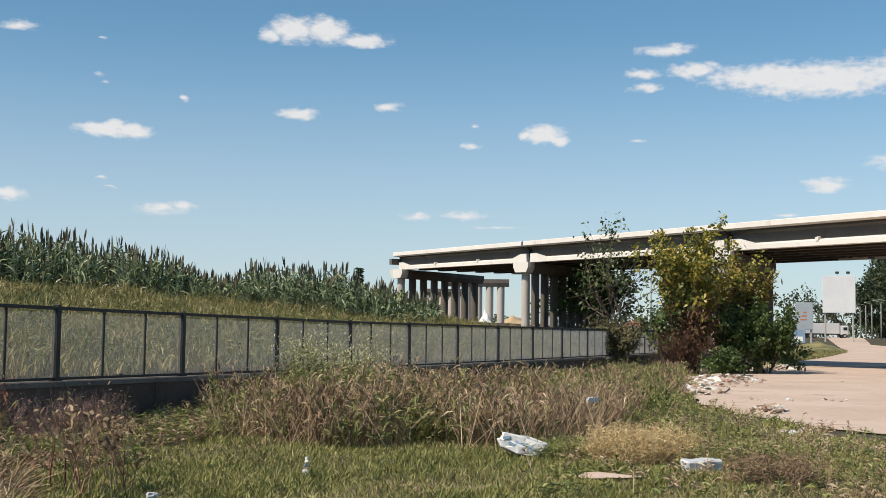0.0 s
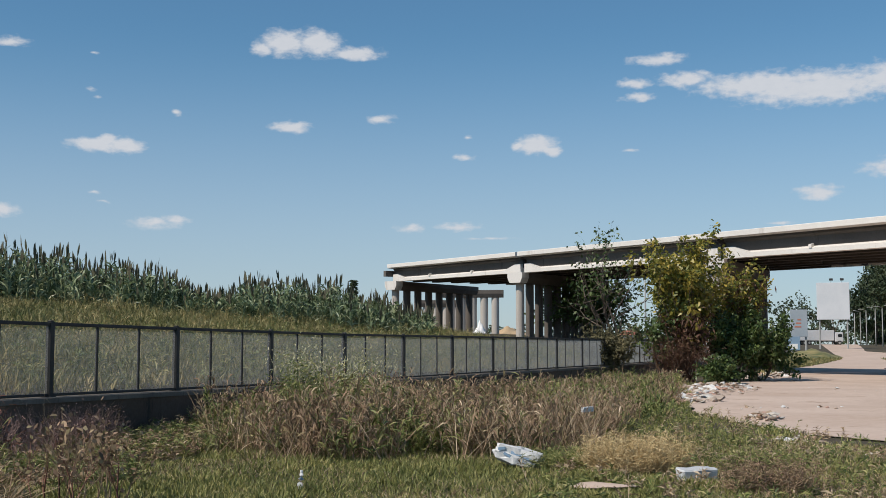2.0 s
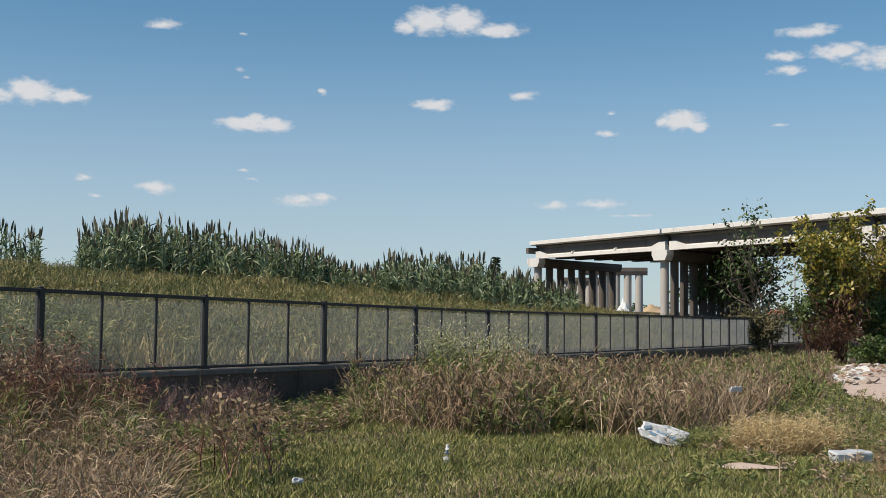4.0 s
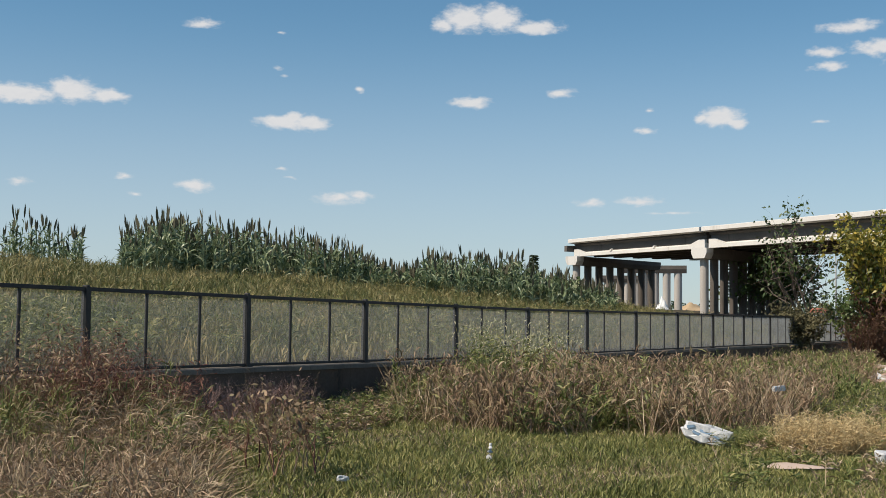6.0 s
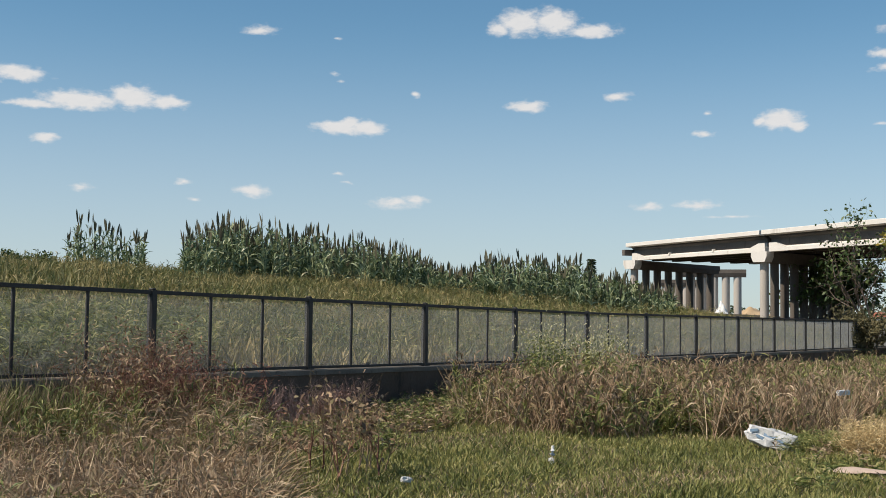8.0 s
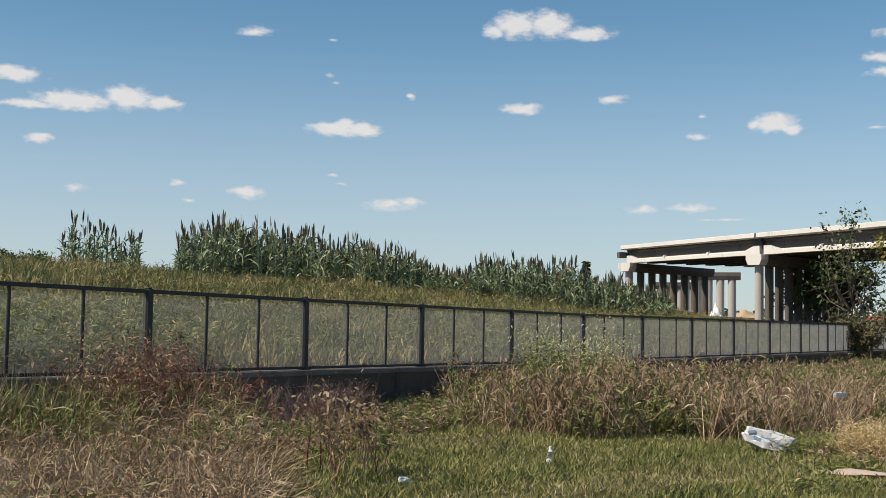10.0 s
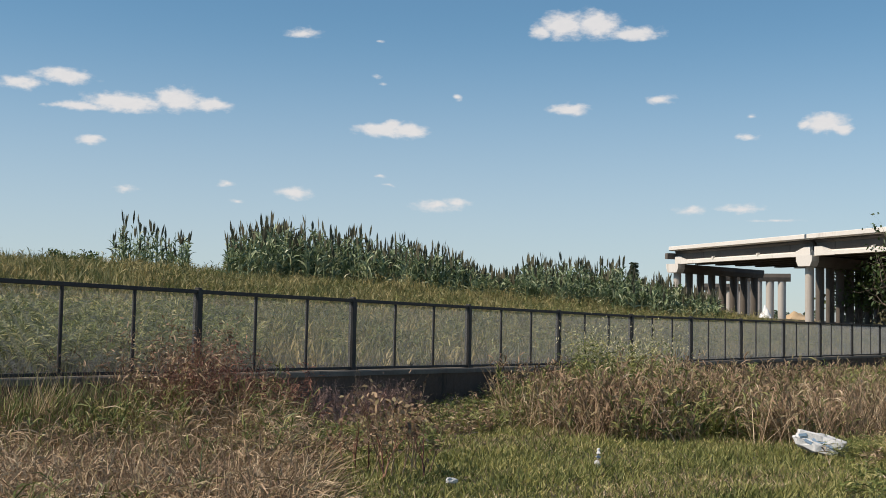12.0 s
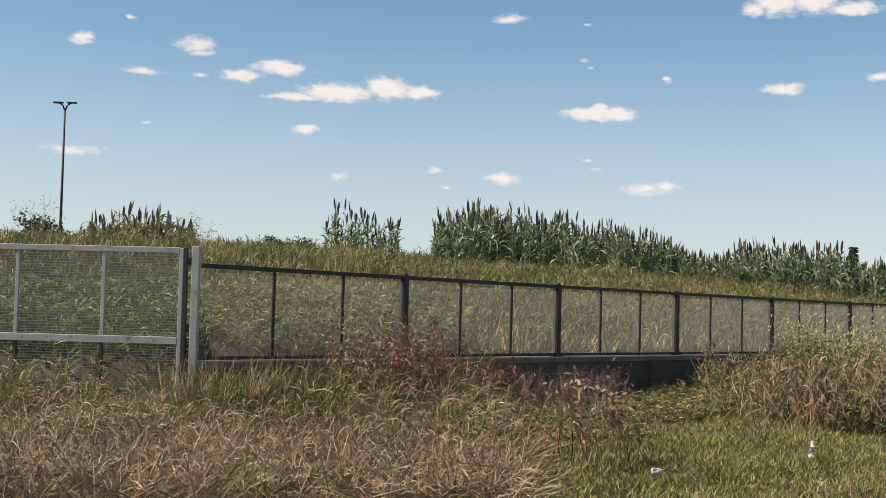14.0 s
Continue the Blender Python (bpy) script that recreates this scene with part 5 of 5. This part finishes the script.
packing_sack(polar(14.6, 16.5), -24)
foam_block(polar(22.66, 15.3), 8)
bottle(polar(4.63, 13.8))
crumpled("plastic_scrap", "crumpled scrap of white plastic in grass", "litter", polar(-2.18, 11.95), (0.12, 0.08, 0.06), 20, PLASTIC, 8, 0.05)
crumpled("plastic_scrap", "crumpled scrap of white plastic in grass", "litter", polar(-14.89, 11.0), (0.07, 0.05, 0.09), 20, PLASTIC, 9, 0.10)
crumpled("plastic_scrap", "crumpled scrap of white plastic in grass", "litter", polar(17.79, 20.5), (0.30, 0.08, 0.10), 30, PLASTIC, 10, 0.55)


def stalk_with_bag(place):
    x, y = place
    thing = tagged(empty("snagged_bag", (x, y, float(ground_z(x, y)))), "torn pale plastic bag snagged on a green stalk", "plastic bag")
    bm = bmesh.new()
    tube(bm, [(0, 0, 0), (0.01, 0, 0.25), (0.03, 0, 0.52)], [0.008, 0.007, 0.003], 6)
    part("stalk", bm, REED, thing)
    bm = bmesh.new()
    tube(bm, [(0.0, 0, 0.05), (0.01, 0.01, 0.12), (0.0, 0.0, 0.20), (0.012, 0, 0.26)], [0.045, 0.038, 0.05, 0.01], 9)
    for v in bm.verts:
        v.co += noise.noise_vector(v.co * 25) * 0.02
    part("bag", bm, FLOWER, thing, "crumpled pale green-white plastic")


stalk_with_bag(polar(-13.85, 11.0))


def bare_patch(place, long, wide, turn):
    x, y = place
    bm = bmesh.new()
    ring = []
    for k in range(26):
        a = k / 26 * 6.283
        r = 1 + 0.25 * math.sin(3 * a + 1) + 0.12 * math.sin(7 * a)
        ring.append(bm.verts.new((0.5 * long * r * math.cos(a), 0.5 * wide * r * math.sin(a), 0.0)))
    mid = bm.verts.new((0, 0, 0.05))
    for k in range(26):
        bm.faces.new((ring[k], ring[(k + 1) % 26], mid))
    ob = part("bare_patch", bm, DIRT, smooth=True)
    ob.matrix_basis = pose(x, y, float(ground_z(x, y)) + 0.035, 0, 0, turn)
    tagged(ob, "flat pale heap of spilled dirt in grass", "dirt patch")


bare_patch(polar(18.03, 14.4), 0.85, 0.4, -20)


# ---- far street ----
def street_lamp(place, height, arm, arms=1, turn=0.0, radius=0.09, group="", paint=None, label="grey street lamp post with a curved arm"):
    x, y = place
    lamp = tagged(empty("street_lamp", (x, y, float(ground_z(x, y)) - 0.05), turn), label, "street lamp", group)
    bm = bmesh.new()
    tube(bm, [(0, 0, 0), (0, 0, height * 0.4), (0, 0, height * 0.97)], [radius, radius * 0.8, radius * 0.55], 10)
    part("pole", bm, paint or POLE, lamp, smooth=True)
    for k in range(arms):
        sgn = -1 if k == 0 else 1
        bm = bmesh.new()
        tube(bm, [(0, 0, height * 0.95), (sgn * arm * 0.35, 0, height * 0.985), (sgn * arm, 0, height)], [radius * 0.55, radius * 0.45, radius * 0.4], 8)
        part("arm", bm, paint or POLE, lamp, smooth=True)
        bm = bmesh.new()
        box(bm, (sgn * arm - 0.3, -0.12, height - 0.05), (sgn * arm + 0.3, 0.12, height + 0.05), bevel=0.03)
        part("lamp_head", bm, paint or WHITE, lamp)


street_lamp(polar(-28.86, 78), 10.3, 0.42, 2, 10, 0.10, paint=STEEL, label="tall dark street lamp post with two arms")
for az, d in ((31.69, 243), (31.19, 250), (30.73, 258), (30.44, 268), (30.06, 290), (29.81, 305), (29.57, 318)):
    street_lamp(polar(az, d), 8.0, 1.7, 1, 10, 0.13, "lamps along the far street")
street_lamp(polar(20.44, 150), 8.0, 1.0, 1, 10, 0.13)
street_lamp(polar(33.55, 112), 6.8, 1.6, 1, 10, 0.12)


def billboard(place, width, height, foot, turn, face, lights, label):
    x, y = place
    b = tagged(empty("billboard", (x, y, float(ground_z(x, y)) - 0.1), turn), label, "billboard")
    bm = bmesh.new()
    box(bm, (-width / 2, -0.15, foot), (width / 2, 0.15, foot + height), bevel=0.03)
    part("board", bm, face, b)
    for u in (-0.42, 0.42):
        bm = bmesh.new()
        tube(bm, [(u * width, 0.25, 0), (u * width, 0.25, foot + height * 0.9)], [0.16, 0.14], 10)
        part("leg", bm, POLE, b)
    for k in range(lights):
        bm = bmesh.new()
        u = (-0.05 + 0.33 * k) * width
        box(bm, (u - 0.03, -0.1, foot + height), (u + 0.03, 0, foot + height + 0.35))
        box(bm, (u - 0.32, -0.3, foot + height + 0.35), (u + 0.32, 0.1, foot + height + 0.75), bevel=0.03)
        part("floodlight", bm, STEEL, b)
    return b


billboard(polar(28.69, 230), 5.6, 6.6, 5.3, -28, PAINT_WHITE, 2, "tall blank white billboard with floodlights on top")
small = billboard(polar(27.21, 180), 2.3, 3.8, 2.6, -20, GREY_PANEL, 0, "blue-grey advertising board on two legs")
for k in range(3):
    bm = bmesh.new()
    box(bm, (-0.6 + 0.2 * k, -0.17, 3.9 + 0.5 * k), (0.3, -0.155, 4.1 + 0.5 * k))
    part("print_bar", bm, RED_PAINT, small, "faded red printed bar")
sign = billboard(polar(26.96, 160), 1.6, 1.7, 1.0, -20, BLUE, 0, "small blue sign board beside the road")
bm = bmesh.new()
box(bm, (-0.5, -0.17, 1.2), (0.5, -0.155, 1.8))
part("print_bar", bm, WHITE, sign, "white printed bar")


def truck(place, turn):
    x, y = place
    t = tagged(empty("truck", (x, y, float(ground_z(x, y))), turn), "white box truck parked along the far road", "truck")
    bm = bmesh.new()
    box(bm, (-6.2, -1.2, 1.0), (2.0, 1.2, 3.4), bevel=0.05)
    part("cargo_box", bm, PAINT_WHITE, t)
    bm = bmesh.new()
    box(bm, (2.2, -1.15, 0.7), (4.2, 1.15, 2.9), bevel=0.18)
    cab = part("cab", bm, PAINT_WHITE, t)
    bm = bmesh.new()
    box(bm, (4.15, -0.95, 1.8), (4.23, 0.95, 2.6))
    part("windscreen", bm, DARK_GLASS, cab)
    bm = bmesh.new()
    box(bm, (2.9, -1.18, 1.8), (3.8, -1.14, 2.5))
    part("side_window", bm, DARK_GLASS, cab)
    bm = bmesh.new()
    box(bm, (-6.1, -0.9, 0.75), (4.1, 0.9, 1.0))
    part("chassis", bm, RUBBER, t)
    for u in (-5.0, -3.9, 3.2):
        for w in (-1.05, 1.05):
            bm = bmesh.new()
            tube(bm, [(u, w - 0.14, 0.5), (u, w + 0.14, 0.5)], [0.5, 0.5], 16)
            wheel = part("wheel", bm, RUBBER, t)
            bm = bmesh.new()
            tube(bm, [(u, w - 0.15, 0.5), (u, w + 0.15, 0.5)], [0.26, 0.26], 12)
            part("rim", bm, ZINC, wheel)


truck(polar(28.27, 300), -8)


def shed(place, turn):
    x, y = place
    s = tagged(empty("shed", (x, y, float(ground_z(x, y)) - 0.1), turn), "small shed with an orange-red roof behind the bridge", "shed")
    bm = bmesh.new()
    box(bm, (-0.9, -0.8, 0), (0.9, 0.8, 0.8))
    part("wall", bm, GREY_PANEL, s)
    bm = bmesh.new()
    prism(bm, [(-1.0, 0.8), (1.0, 0.8), (0, 1.4)], (-1.1, 0, 0), (1.1, 0, 0), Vector((0, 1, 0)))
    part("roof", bm, RED_PAINT, s)


shed(polar(19.74, 172), 15)


def verge(place, turn):
    earth_mound("grass_verge", "low grassy verge beside the far road", place, turn, 26, 9, 0.9, MEADOW, 9, "verge")


verge(polar(27.62, 160), 62)
